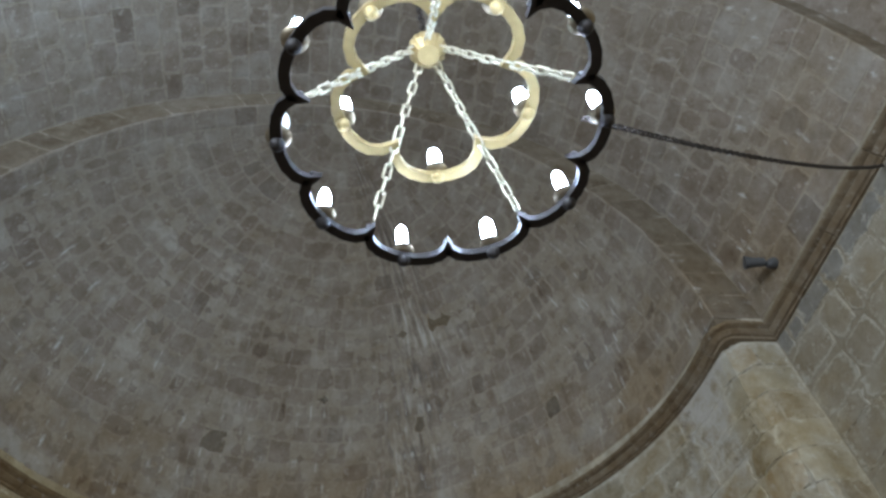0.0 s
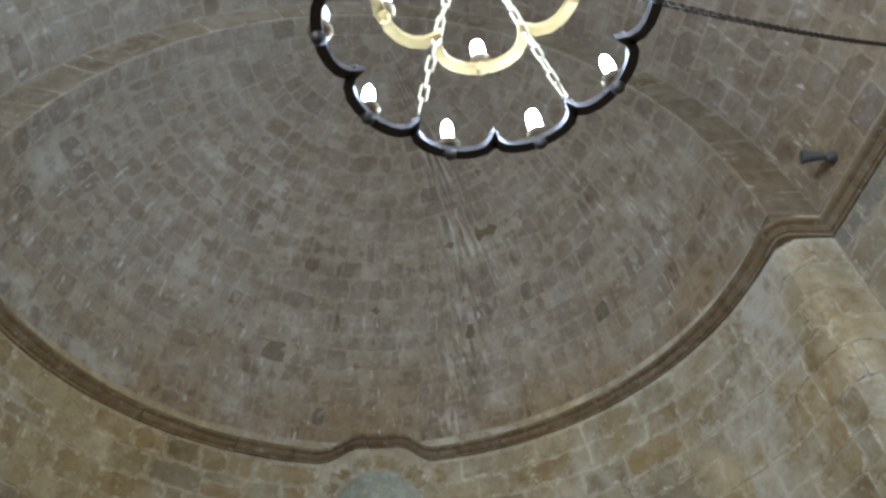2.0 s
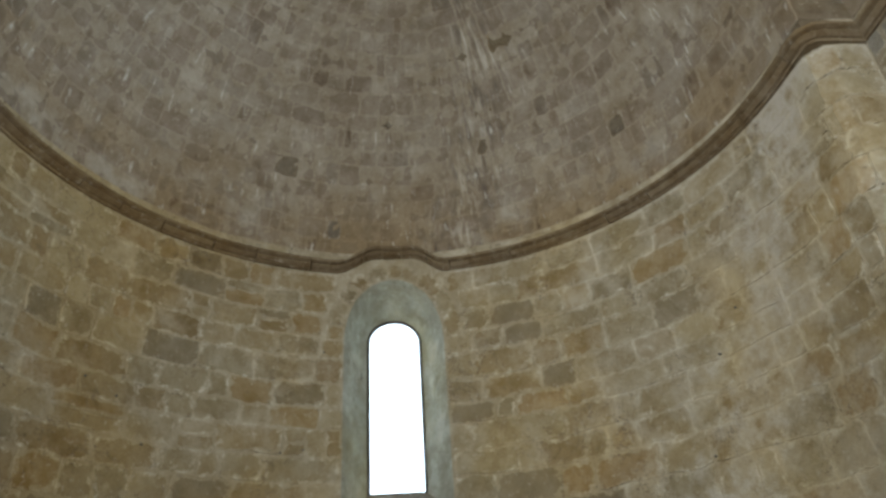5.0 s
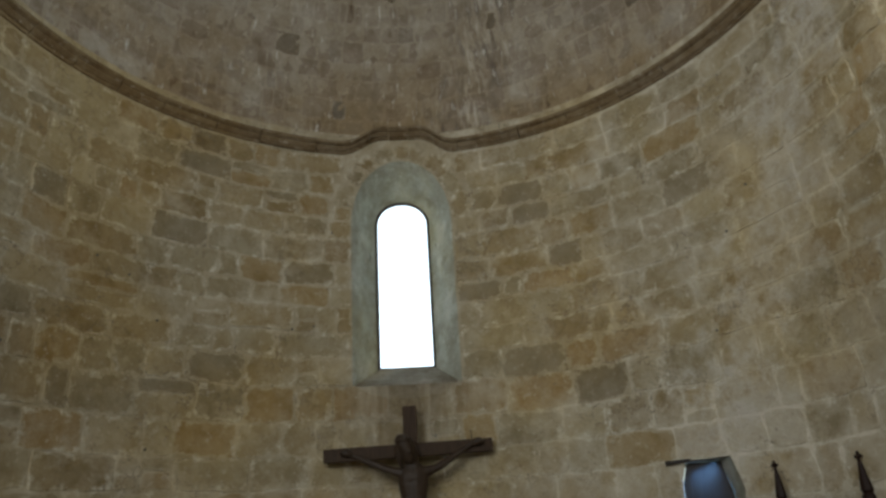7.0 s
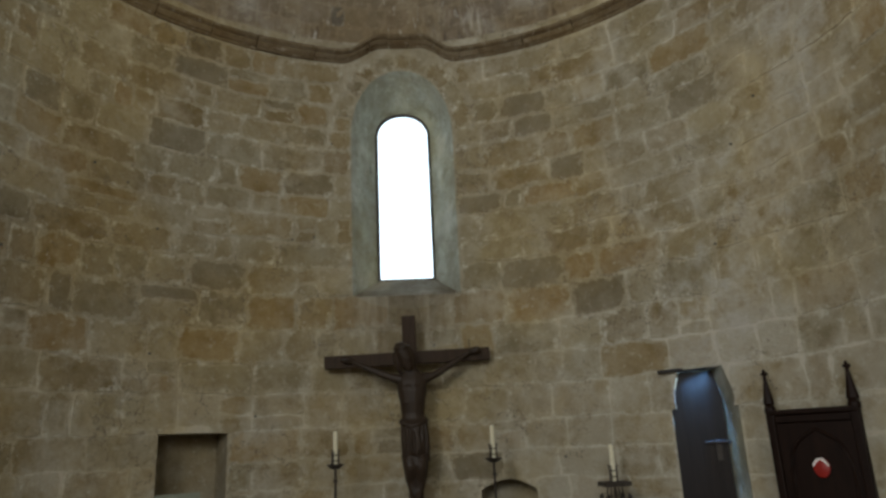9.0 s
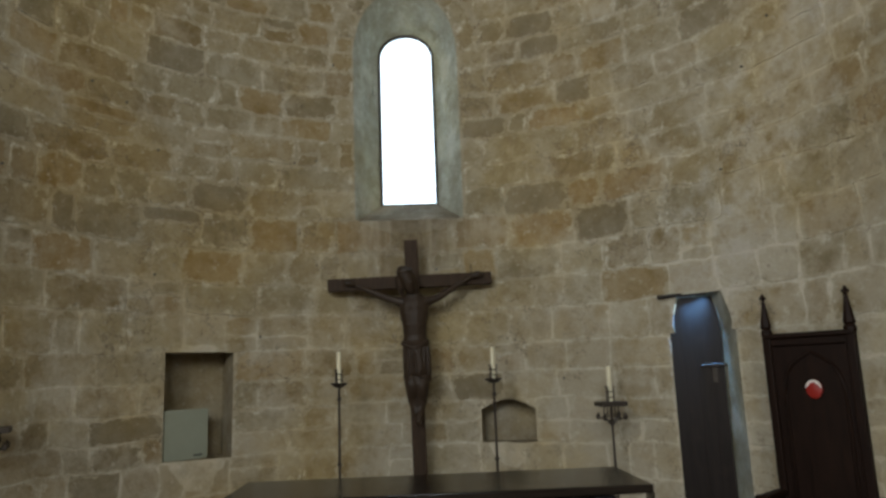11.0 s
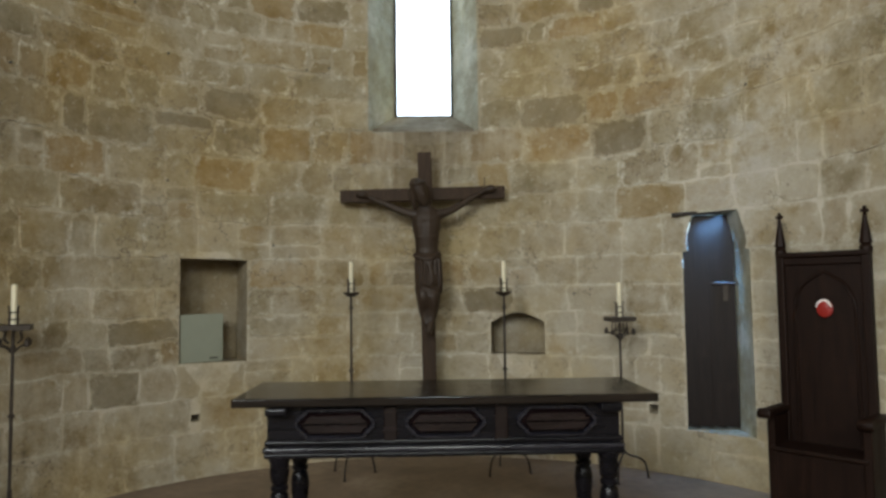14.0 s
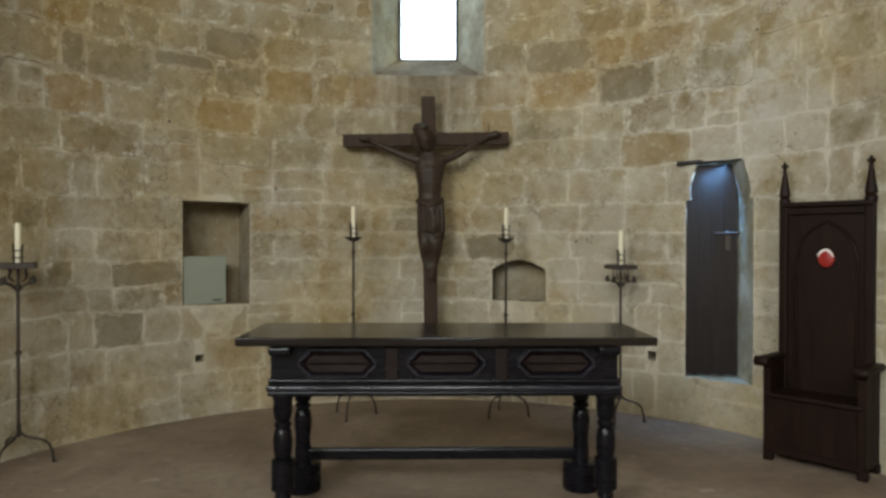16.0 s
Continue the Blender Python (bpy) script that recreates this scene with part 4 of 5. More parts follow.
# ---- plank door in the apse wall ----
a0, a1 = U_DOOR[0] / R, U_DOOR[1] / R
pa, pb = on_apse(U_DOOR[0], 0) + DOOR_WAY * 0.05, on_apse(U_DOOR[1], 0) + DOOR_WAY * 0.33
way = (pb - pa).normalized()
wide = (pb - pa).length
door = thing("door_1", Matrix.Translation((pa.x, pa.y, 0)) @ pose(0, 0, 0, 0, 0, math.degrees(math.atan2(way.y, way.x))),
             "narrow black plank door standing ajar in a stone opening", "door", kind="structure")
n = 4
w = (wide - 0.022) / n
for k in range(n):
    x0, x1 = 0.012 + w * k, 0.013 + w * (k + 1)
    y = 0.001 * (k % 2)
    # the first plank is cut away to suit the clipped head of the opening
    head = [(x1, 2.105), (x0 + 0.085, 2.10), (x0, 1.82)] if k == 0 else [(x1, 2.105 + 0.004 * (k % 2)), (x0, 2.105 + 0.004 * (k % 2))]
    foot = 0.40 + 0.004 * k
    line = [(x0, foot), (x1, foot - 0.008)] + head
    bm = bmesh.new()
    fronts = [bm.verts.new((x, y - 0.02, z)) for x, z in line]
    face = bm.faces.new(fronts)
    more = bmesh.ops.extrude_face_region(bm, geom=[face])
    bmesh.ops.translate(bm, vec=(0, 0.04, 0), verts=[v for v in more["geom"] if isinstance(v, bmesh.types.BMVert)])
    bmesh.ops.bevel(bm, geom=list(bm.edges), offset=0.0015, segments=1, affect="EDGES")
    part("plank", bm, M_DOOR, door)
part("lintel", box((wide * 0.49, -0.03, 2.121), (wide * 0.93, 0.16, 0.026), 0.006, m=pose(0, 0, 0, 0, -2.0, 0)), M_DOOR, door, "thin dark wooden lintel board")
latch = part("latch", box((wide * 0.80, -0.035, 1.55), (0.20, 0.03, 0.022), 0.005), M_IRON, door, "black iron latch bar")
part("latch_plate", box((wide * 0.80, -0.026, 1.49), (0.045, 0.012, 0.16), 0.004), M_IRON, latch)

# ---- cover plate in the niche ----
u0, u1 = U_NICHE[0] + 0.012, U_NICHE[0] + 0.385
pa, pb = on_apse(u0, 0, -0.03), on_apse(u1, 0, -0.07)
way = (pb - pa).normalized()
cab = thing("meter_box", Matrix.Translation((pa.x, pa.y, 0)) @ pose(0, 0, 0, 0, 0, math.degrees(math.atan2(way.y, way.x))),
            "pale green metal meter box in a wall niche", "meter box")
wide = (pb - pa).length
part("body", box((wide / 2, 0.06, 1.145), (wide - 0.02, 0.10, 0.385), 0.004), M_PANEL, cab)
cover = part("cover", box((wide / 2, 0.0, 1.145), (wide, 0.016, 0.405), 0.004), M_PANEL, cab)
part("label_strip", box((wide * 0.78, -0.0095, 0.975), (0.075, 0.003, 0.014), 0), M_DARK, cover, "small dark label")

# ---- spotlight on the vault ----
spot = thing("spotlight", pose(3.345, -0.70, 5.93), "small grey spotlight bracketed to the vault", "spotlight")
aim = Matrix.Rotation(radians(-78), 4, "Y") @ Matrix.Rotation(radians(-16), 4, "X")
smooth(part("housing", lathe([(0.030, -0.085), (0.042, -0.08), (0.046, 0.0), (0.060, 0.075), (0.062, 0.10), (0.052, 0.095)], 18, m=pose(-0.01, 0.02, 0.03) @ aim @ Matrix.Scale(0.85, 4)), M_LAMPBODY, spot))
part("yoke", box((0.055, 0.02, 0.02), (0.035, 0.03, 0.05), 0.008), M_LAMPBODY, spot)
smooth(part("wall_plate", lathe([(0.020, -0.05), (0.034, -0.03), (0.050, 0.02), (0.050, 0.03)], 14, m=pose(0.115, 0.01, 0.01) @ Matrix.Rotation(radians(70), 4, "Y")), M_LAMPBODY, spot))

# ---- chandelier: two scalloped rings on five chains under a hub ----
CX, CHY = 0.248, -2.827
ZO, ZI, ZH = 3.56, 3.82, 4.13


def scallop(n, cusp, tip, phase, z, tall, thick):
    """A standing band of n round lobes whose points turn inwards."""
    line = []
    for k in range(n):
        a0, a1 = phase + 2 * math.pi * k / n, phase + 2 * math.pi * (k + 1) / n
        p0, p1 = Vector((math.cos(a0), math.sin(a0))) * cusp, Vector((math.cos(a1), math.sin(a1))) * cusp
        mid = (p0 + p1) / 2
        out = mid.normalized()
        half = (p1 - p0) / 2
        rise = tip - mid.length
        for j in range(10):
            q = math.pi * (1 - j / 10)
            sw = 1 + 0.10 * math.sin(q)
            line.append(mid + half * math.cos(q) * sw + out * rise * math.sin(q) ** 0.7)
    bm = bmesh.new()
    m = len(line)
    rows = []
    for dz, k in ((0, 0), (0, 1), (tall, 1), (tall, 0)):
        row = []
        for i, p in enumerate(line):
            d = (line[(i + 1) % m] - line[i - 1]).normalized()
            nrm = Vector((d.y, -d.x)) * thick * k
            row.append(bm.verts.new((p.x + nrm.x, p.y + nrm.y, z + dz)))
        rows.append(row)
    for a, b in zip(rows, rows[1:] + rows[:1]):
        for k in range(m):
            bm.faces.new((a[k], a[(k + 1) % m], b[(k + 1) % m], b[k]))
    return bm


def links(parent, a, b, count, material=M_CHAIN, wire=0.0045, half=0.011, name="link", lean=None):
    """Chain links from a to b, each turned a quarter against the last."""
    a, b = Vector(a), Vector(b)
    d = (b - a)
    step = d.length / count
    q = d.to_track_quat("X", "Z").to_matrix().to_4x4()
    mesh = None
    for k in range(count):
        m = Matrix.Translation(a + d * ((k + 0.5) / count)) @ q @ Matrix.Rotation(radians(90 * (k % 2) + 20), 4, "X")
        if mesh is None:
            L = step / 2 + wire * 0.9
            pts = [((L - half) * (1 if math.cos(t) > 0 else -1) * (abs(math.cos(t)) > 0.05) + half * math.cos(t), half * math.sin(t), 0)
                   for t in (2 * math.pi * j / 12 + math.pi / 12 for j in range(12))]
            ob = part(name, tube(pts, wire, 5, True), material, parent)
            mesh = ob.data
        else:
            ob = new(name, mesh)
            ob.parent = parent
        ob.matrix_local = m


ch = thing("chandelier", pose(CX, CHY, 0), "scalloped two-tier iron chandelier hanging on chains with bulbs", "chandelier")
PO, PI_ = radians(8), radians(45)
smooth(part("outer_ring", scallop(10, 0.362, 0.436, PO, ZO - 0.025, 0.026, 0.03), M_IRON_RING, ch, "black iron outer ring"), 50)
smooth(part("inner_ring", scallop(5, 0.205, 0.292, PI_, ZI - 0.02, 0.024, 0.032), M_GILT, ch, "pale gilt inner ring"), 50)


def bulb(r, a, z, material, cup, size=1.0):
    """A drip pan on the ring with a knob under it, and a bulb in its holder."""
    x, y = r * math.cos(a), r * math.sin(a)
    knob = smooth(part("knob", lathe([(0.004, -0.046), (0.012, -0.042), (0.020, -0.032), (0.021, -0.022), (0.014, -0.012), (0.011, 0.01)], 14, (x, y, z)), cup, ch))
    smooth(part("drip_pan", lathe([(0.011, 0.004), (0.022, 0.005), (0.033, 0.014), (0.036, 0.019), (0.032, 0.019), (0.012, 0.010)], 18, (x, y, z)), M_PAN, knob, "dished metal drip pan"))
    part("holder", lathe([(0.013, 0.008), (0.014, 0.040), (0.011, 0.042)], 10, (x, y, z)), M_BULB_OFF, knob)
    prof = [(0.013, 0.036), (0.018, 0.048), (0.021, 0.070), (0.022, 0.105), (0.019, 0.132), (0.011, 0.148), (0.003, 0.152)]
    smooth(part("bulb", lathe([(q * size, h) for q, h in prof], 12, (x, y, z)), material, knob, "lit white bulb" if material is M_BULB else "unlit white bulb"))


UNLIT = {4}
for k in range(10):
    a = PO + 2 * math.pi * (k + 0.5) / 10
    bulb(0.448, a, ZO - 0.002, M_BULB_OFF if k in UNLIT else M_BULB, M_IRON_RING, 1.05 if k % 3 == 1 else 0.85)
    c = PO + 2 * math.pi * k / 10
    part("boss", lathe([(0.012, -0.012), (0.016, 0.0), (0.012, 0.012)], 8, (0.392 * math.cos(c), 0.392 * math.sin(c), ZO)), M_IRON_RING, ch)
for k in range(5):
    bulb(0.300, PI_ + 2 * math.pi * (k + 0.5) / 5, ZI, M_BULB, M_GILT, 1.05)
hub = lathe([(0.008, -0.055), (0.035, -0.05), (0.058, -0.022), (0.065, 0.0), (0.058, 0.022), (0.035, 0.05), (0.012, 0.065)], 72, (0, 0, ZH))
for v in hub.verts:
    swell = 1 + 0.035 * math.cos(18 * math.atan2(v.co.y, v.co.x))
    v.co.x, v.co.y = v.co.x * swell, v.co.y * swell
smooth(part("hub", hub, M_GILT, ch, "fluted gilt hub"))
for k in range(5):
    a = PI_ + 2 * math.pi * k / 5
    inner = (0.212 * math.cos(a), 0.212 * math.sin(a), ZI + 0.01)
    links(ch, (0.045 * math.cos(a), 0.045 * math.sin(a), ZH - 0.02), inner, 7)
    b = PO + 2 * math.pi * round((a - PO) / (2 * math.pi / 10)) / 10
    links(ch, inner, (0.37 * math.cos(b), 0.37 * math.sin(b), ZO + 0.015), 6)
links(ch, (0, 0, ZH + 0.05), (0, 0, ZS + VB + 0.22), 120, M_IRON, 0.0045, 0.012)
pull = thing("stay_chain", pose(0, 0, 0), "dark iron chain slung from the chandelier to the wall", "chain")
A, B = Vector((CX + 0.43, CHY - 0.01, 3.68)), Vector((3.495, -1.86, 5.50))
P = [A + (B - A) * (k / 16) - Vector((0, 0, 0.13 * 4 * (k / 16) * (1 - k / 16))) for k in range(17)]
for k in range(16):
    links(pull, P[k], P[k + 1], 8, M_IRON, 0.0035, 0.009)

# ---- small dark studs at the dark dots of the apse wall ----
for x, y, z in ((-0.993, 2.719, 3.362), (-1.968, 2.119, 3.307), (-0.653, 2.819, 4.331), (-2.151, 1.928, 3.638), (-2.631, 1.202, 2.93), (2.369, 1.663, 2.904), (-2.327, 1.719, 3.725), (-1.962, 2.126, 2.309),
                (-1.252, 2.608, 1.828), (0.249, 2.883, 2.393), (1.277, 2.596, 1.397), (-0.808, 2.778, 3.397), (2.506, 1.445, 3.622), (2.621, 1.226, 3.907)):
    a = math.atan2(x, y)
    tagged(link("dark_stud", lathe([(0.009, -0.02), (0.010, 0.014), (0.007, 0.02)], 8, m=Matrix.Translation(on_apse(a * R, z * 1.06)) @ pose(0, 0, 0, 90, 0, -math.degrees(a))), M_DARK),
           "short dark stud set in the stone wall", "peg", "iron pegs of the apse wall")

# ---- the blocks of walls, arch and vaults ----
def block(fn, u0, u1, v0, v1, high, jit, su, sv, r, nu=3, nv=2, du=1.0, dv=1.0):
    """One slightly uneven block with a worn edge on a surface: places, faces, and how near its edge each place lies.
    du, dv: metres in one unit of u and v."""
    verts, faces, rim, grid = [], [], [], {}
    n = nu + 1
    cut = {(i, j): r.uniform(1.0, 1.9) for i in (0, nu) for j in (0, nv)}
    for j in range(nv + 1):
        for i in range(nu + 1):
            cu = su if i == 0 else -su if i == nu else 0
            cv = sv if j == 0 else -sv if j == nv else 0
            k = cut.get((i, j), 1.0)
            u = u0 + (u1 - u0) * i / nu + cu * k + r.uniform(-jit, jit) / du
            v = v0 + (v1 - v0) * j / nv + cv * k + r.uniform(-jit, jit) / dv
            grid[i, j] = (u, v)
            verts.append(fn(u, v, high * r.uniform(0.6, 1.2)))
            rim.append(1.0 if i in (0, nu) or j in (0, nv) else 0.0)
    for j in range(nv):
        for i in range(nu):
            faces.append((j * n + i, j * n + i + 1, (j + 1) * n + i + 1, (j + 1) * n + i))
    edge = [(i, 0) for i in range(nu)] + [(nu, j) for j in range(nv)] + [(i, nv) for i in range(nu, 0, -1)] + [(0, j) for j in range(nv, 0, -1)]
    base, m = len(verts), len(edge)
    for i, j in edge:
        u, v = grid[i, j]
        u += -su * 0.7 if i == 0 else su * 0.7 if i == nu else 0
        v += -sv * 0.7 if j == 0 else sv * 0.7 if j == nv else 0
        verts.append(fn(u, v, -0.005))
        rim.append(1.3)
    for k in range(m):
        (i, j), (i2, j2) = edge[k], edge[(k + 1) % m]
        faces.append((j * n + i, base + k, base + (k + 1) % m, j2 * n + i2))
    return verts, faces, rim


def smeared(ob, rim):
    ob.data.attributes.new("smear", "FLOAT", "POINT").data.foreach_set("value", rim)
    ob.data.shade_smooth()
    ob.data.set_sharp_from_angle(angle=radians(18))
    return ob


class Heap:
    """Blocks joined into one mesh."""
    def __init__(self):
        self.v, self.f, self.rim = [], [], []

    def add(self, vf):
        b = len(self.v)
        self.v += vf[0]
        self.rim += vf[2]
        self.f += [tuple(b + k for k in f) for f in vf[1]]

    def done(self, name, material, parent, label):
        ob = smeared(sheet(name, self.v, self.f, material, parent, label), self.rim)
        ob["kind"] = "stuff"
        return ob


def cut_spans(u0, u1, blocked):
    spans = [(u0, u1)]
    for a, b in blocked:
        out = []
        for s, e in spans:
            if b <= s or a >= e:
                out.append((s, e))
            else:
                if a > s:
                    out.append((s, a))
                if b < e:
                    out.append((b, e))
        spans = out
    return [(s, e) for s, e in spans if e - s > 0.05]


def window_half(z, grow):
    """Half width of the window opening at a height, with a ring of wedge stones."""
    if z < 3.02 - 0.03 or z > 5.46 + grow:
        return 0.0
    if z < 4.72:
        return 0.525
    f = (z - 4.72) / (0.74 + grow)
    return (0.52 + grow) * math.sqrt(max(0.0, 1 - f * f)) if f < 1 else 0.0


def wavy(fn, amount, size, seed):
    """The surface with courses that waver as old masonry does."""
    def f(u, v, d=0.0):
        p = Vector((u / size, v / size, seed))
        return fn(u + amount * noise.noise(p), v + 0.8 * amount * noise.noise(p + Vector((7.3, 1.9, 4.1))), d)
    return f


def emit(vf, material, parent, heap, left):
    """A block as a part of its own while there is room, else joined to the rest."""
    if left[0] > 0:
        smeared(sheet("stone", vf[0], vf[1], material, parent), vf[2])
        left[0] -= 1
    else:
        heap.add(vf)


def fresh():
    return random.Random(rng.randint(0, 10 ** 6))


# blocks that stand out by their colour, as (u, z)
GREY_AT = [(-3.05, 2.88), (-1.79, 3.19), (0.84, 3.93), (1.03, 3.24), (2.09, 2.91), (0.54, 1.41), (-2.42, 1.16), (-2.0, 2.94), (1.53, 4.2), (-2.84, 0.84),
           (1.5, 4.59), (1.75, 4.25), (2.71, 4.28), (-2.41, 4.5), (-2.01, 5.12), (-3.44, 4.44), (1.12, 4.88)]
ORANGE_AT = [(-1.25, 2.8), (0.6, 2.48), (-1.36, 4.02), (-0.97, 3.91), (2.0, 2.33), (-2.04, 2.54), (-0.96, 4.97), (-1.48, 5.01), (-1.28, 5.31), (-3.26, 4.17), (2.99, 4.97)]
apse_heap, left = Heap(), [700]
z = 0.0
heights = [0.38, 0.28, 0.28, 0.19, 0.19, 0.24, 0.252, 0.313, 0.275, 0.30, 0.32, 0.28, 0.24, 0.26, 0.21, 0.25, 0.27, 0.22, 0.26, 0.25, 0.24, 0.24]
for row, h in enumerate(heights):
    z1 = min(z + h, ZC - 0.02)
    if z1 - z < 0.06:
        break
    zm = (z + z1) / 2
    blocked = []
    for poly in [DOOR, NICHE, AUMBRY] + PUTLOGS:
        a, b, c, d = box_of(poly, 0.004)
        if poly is DOOR and zm > 1.84:
            a, b = a + 0.05, b - 0.05
        if c < z1 - 0.04 and d > z + 0.04:
            blocked.append((a, b))
    wh = max(window_half(zm, 0.22), window_half(z + 0.02, 0.22) if zm > 4.6 else 0)
    if wh:
        blocked.append((WIN_C - wh, WIN_C + wh))
    edges_ = {q for ab in blocked for q in ab}

    def course(u, v, d=0.0):
        near = min([abs(u - q) for q in edges_] + [1.0])
        k = min(1.0, near / 0.25) * min(1.0, (ZC - v) / 0.3)
        p = Vector((u / 0.55, v / 0.55, 3.0))
        return on_apse(u + 0.035 * k * noise.noise(p), v + 0.028 * k * noise.noise(p + Vector((7.3, 1.9, 4.1))), d)
    for s, e in cut_spans(-U_END + 0.01, U_END - 0.01, blocked):
        u = s
        while u < e - 0.02:
            w = rng.choice((0.2, 0.28, 0.34, 0.4, 0.46, 0.52, 0.62))
            if e - u - w < 0.14:
                w = e - u
            q = rng.random()
            cuts = [z, z1]
            if q < 0.10 and h > 0.24:
                cuts = [z, z + (z1 - z) * rng.uniform(0.35, 0.65), z1]
            for c0, c1 in zip(cuts, cuts[1:]):
                gap = rng.uniform(0.006, 0.018)
                vf = block(course, u, u + w, c0, c1, rng.uniform(0.002, 0.008), 0.012, gap, gap * 0.9, fresh(), 6 if w > 0.35 else 4, 4)
                tint = M_WALL
                for spots, other in ((GREY_AT, M_GREYBLOCK), (ORANGE_AT, M_ORANGE)):
                    if any(u < a < u + w and c0 < c < c1 for a, c in spots):
                        tint = other
                if tint is M_WALL:
                    emit(vf, tint, apse, apse_heap, left)
                else:
                    emit(vf, tint, apse, None, [1])
            u += w
    z = z1
# wedge stones round the window head
q = 0.0
while q < math.pi - 0.05:
    q1 = min(math.pi, q + rng.uniform(0.24, 0.4))

    def wedge(u, v, d=0.0):
        return on_apse(WIN_C + (0.52 + v) * math.cos(u), 4.72 + (0.74 + v) * math.sin(u), d)
    emit(block(wedge, q, q1, 0.006, 0.20, 0.006, 0.007, 0.012, 0.010, fresh(), du=0.6), M_WALL, apse, apse_heap, left)
    q = q1
if apse_heap.v:
    apse_heap.done("stonework", M_WALL, apse, "upper courses of ochre limestone blocks")

# half dome
dome_heap, left = Heap(), [300]
SOOT_AT = [(0.024, 0.532), (0.565, 0.711), (0.336, 0.71), (-0.411, 0.299), (0.7, 0.934), (-0.216, 0.106), (0.9, 0.25), (0.45, 0.511), (0.41, 0.36)]
dome_fn = wavy(on_dome, 0.010, 0.16, 1.0)
v = 0.0
while v < radians(86):
    dv = rng.uniform(0.15, 0.25) / R
    v1 = min(v + dv, radians(88))
    rad = R * math.cos((v + v1) / 2)
    base = rng.uniform(0.18, 0.25) if v < radians(60) else 0.17
    u = -math.pi / 2 + 0.003
    while u < math.pi / 2 - 0.01:
        w = rng.choice((0.5, 0.7, 0.9, 1.0, 1.2, 1.5)) * base / rad
        if math.pi / 2 - u - w < 0.5 * base / rad:
            w = math.pi / 2 - 0.003 - u
        gap = rng.uniform(0.004, 0.008)
        vf = block(dome_fn if abs(u + w / 2) < 1.45 and v1 < 1.2 else on_dome, u, u + w, v, v1, rng.uniform(0.001, 0.006), 0.007, gap / rad, gap / R, fresh(), 3, 3, rad, R)
        if any(u < a < u + w and v < e < v1 for a, e in SOOT_AT):
            emit(vf, M_SOOT, dome, None, [1])
        else:
            emit(vf, M_DOME, dome, dome_heap, left if abs(u) < 1.1 else [0])
        u += w
    v = v1
dome_heap.done("stonework", M_DOME, dome, "small greyed limestone blocks of the half dome")


def ring_stones(a0, b0, a1, b1, y, parent, material, jambs=True):
    """Wedge stones on the front of an arch, and the jambs below."""
    def face(u, v, d=0.0):
        return Vector(((a0 + (a1 - a0) * v) * math.cos(u), y - d, ZS + (b0 + (b1 - b0) * v) * math.sin(u)))
    u = 0.0
    while u < math.pi - 0.01:
        u1 = min(math.pi, u + rng.uniform(0.18, 0.42) / a0)
        emit(block(face, u, u1, 0.01, 0.99, rng.uniform(0.001, 0.003), 0.009, 0.004 / a0, 0.01, fresh(), 3, 3, a0, 0.4), material, parent, None, [1])
        u = u1
    for s in (1, -1) if jambs else ():
        zz = 0.0
        while zz < ZC - 0.1:
            z2 = min(zz + rng.uniform(0.16, 0.3), ZC)

            def jamb(u, v, d=0.0):
                return Vector((s * u, y - d, v))
            mid = a0 + (a1 - a0) * rng.choice((0.35, 0.5, 0.62, 1.0))
            for c0, c1 in ((a0 + 0.004, mid), (mid, a1 - 0.004)):
                if c1 - c0 > 0.05:
                    emit(block(jamb, c0, c1, zz, z2, rng.uniform(0.001, 0.005), 0.011, 0.009, 0.009, fresh(), 4, 4), M_WALL, parent, None, [1])
            zz = z2


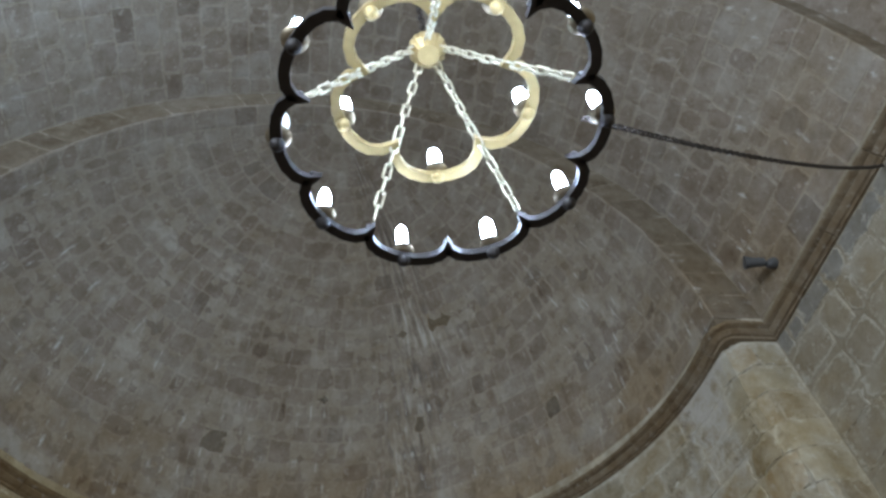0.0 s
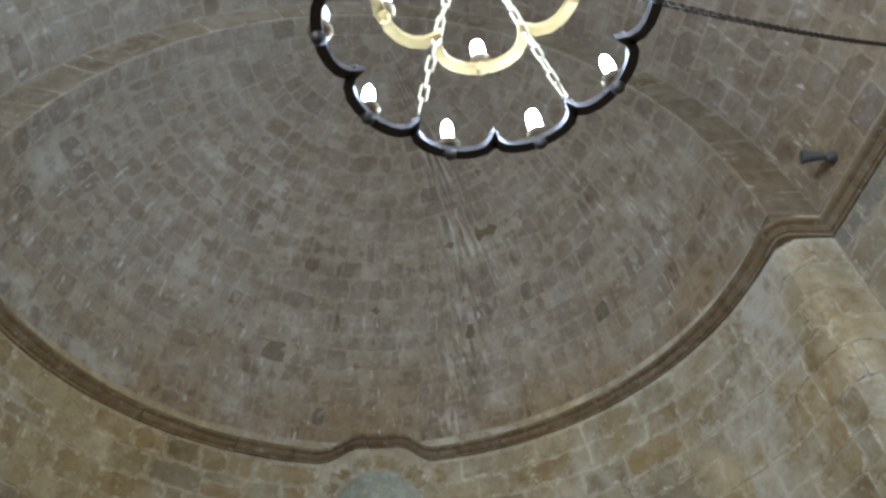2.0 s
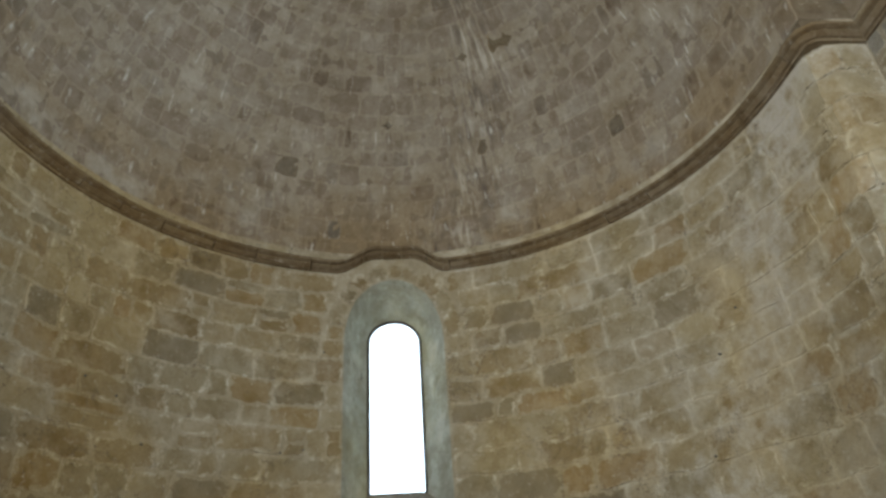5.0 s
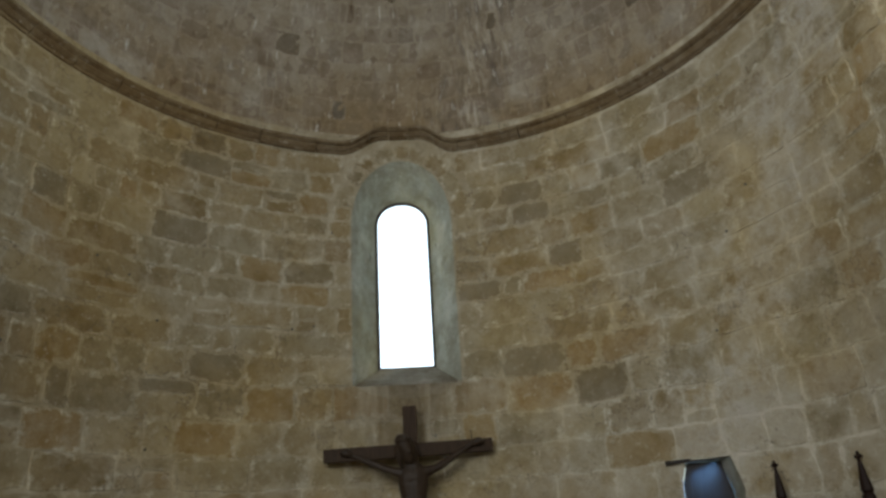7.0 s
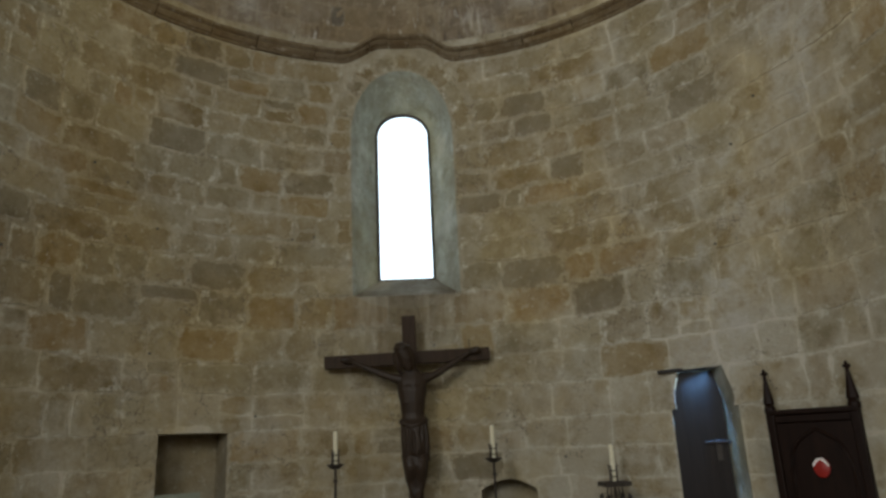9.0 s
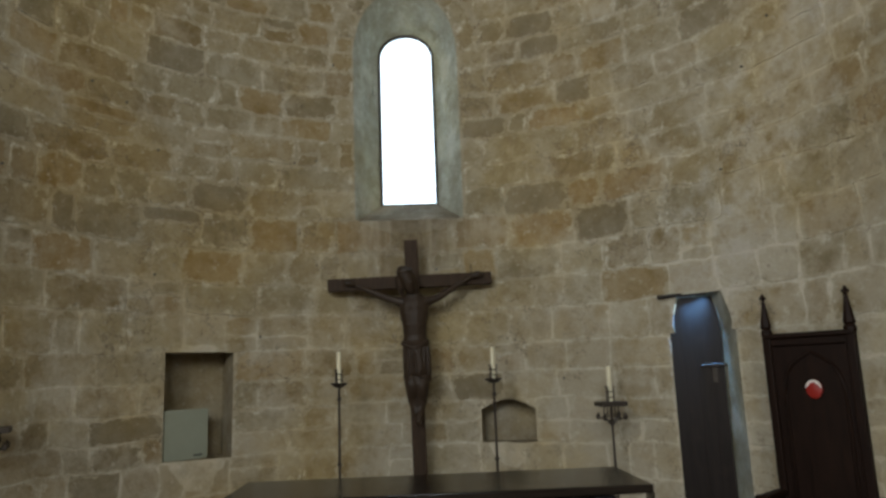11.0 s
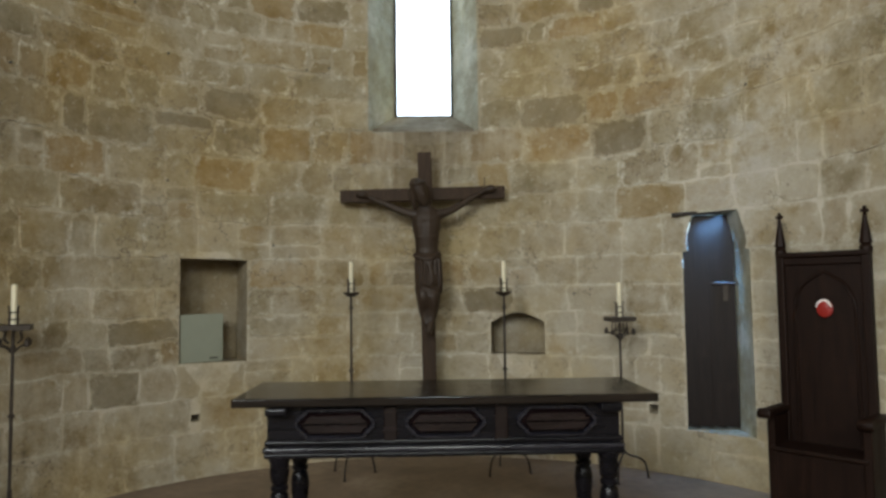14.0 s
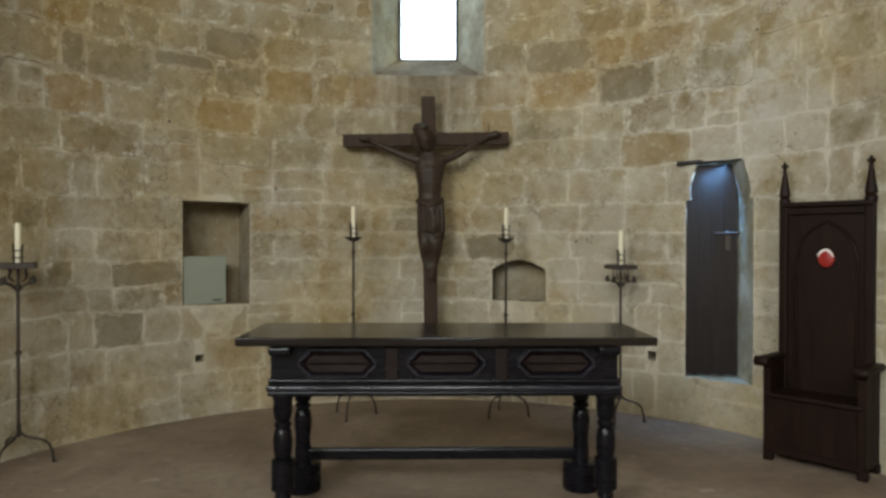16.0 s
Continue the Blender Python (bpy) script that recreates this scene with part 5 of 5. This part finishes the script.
ring_stones(R, DB, VA, VB, YF, arch, M_ARCH, False)
ring_stones(VA, VB, NA, NB, YV, nave, M_ARCH)
sof = on_vault(R, DB)
v = 0.0
while v < math.pi - 0.01:
    v1 = min(math.pi, v + rng.uniform(0.16, 0.3) / R)
    emit(block(sof, YF + 0.003, 0.0, v, v1, 0.005, 0.006, 0.009, 0.009 / R, fresh(), 2, 3, 1.0, R), M_DOME, arch, None, [1])
    v = v1

# chancel vault and walls
heap, left = Heap(), [300]
bar = on_vault(VA, VB)
v = 0.0
while v < math.pi - 0.01:
    v1 = min(v + rng.uniform(0.17, 0.27) / VA, math.pi)
    u = YV
    while u < YF - 0.02:
        w = rng.uniform(0.16, 0.42)
        if YF - u - w < 0.14:
            w = YF - u
        gap = rng.uniform(0.006, 0.013)
        emit(block(bar, u, u + w, v, v1, rng.uniform(0.002, 0.008), 0.009, gap, gap / VA, fresh(), 3, 3, 1.0, VA), M_DOME, vault, heap, left)
        u += w
    v = v1
heap.done("stonework", M_DOME, vault, "greyed limestone blocks of the barrel vault")
heap, left = Heap(), [300]
for s in (1, -1):
    side = on_side(s * VA)
    rough = wavy(side, 0.035, 0.45, 5.0)
    zz = 0.0
    while zz < ZC - 0.03:
        z1 = min(zz + rng.uniform(0.16, 0.33), ZC)
        if ZC - z1 < 0.1:
            z1 = ZC
        u = YV
        while u < YF - 0.02:
            w = rng.uniform(0.14, 0.5)
            if YF - u - w < 0.14:
                w = YF - u
            inner = 0.1 < (z1 + zz) / 2 < ZC - 0.3 and u > YV + 0.1 and u + w < YF - 0.1
            gap = rng.uniform(0.010, 0.022)
            emit(block(rough if inner else side, u, u + w, zz, z1, rng.uniform(0.003, 0.008), 0.018, gap, gap * 0.9, fresh(), 4, 4), M_GREYCOURSE if z1 == ZC else M_CHANCEL, chancel, None if z1 == ZC else heap, [1] if z1 == ZC else left)
            u += w
        zz = z1
if heap.v:
    heap.done("stonework", M_CHANCEL, chancel, "rough limestone blocks in wide pale mortar")
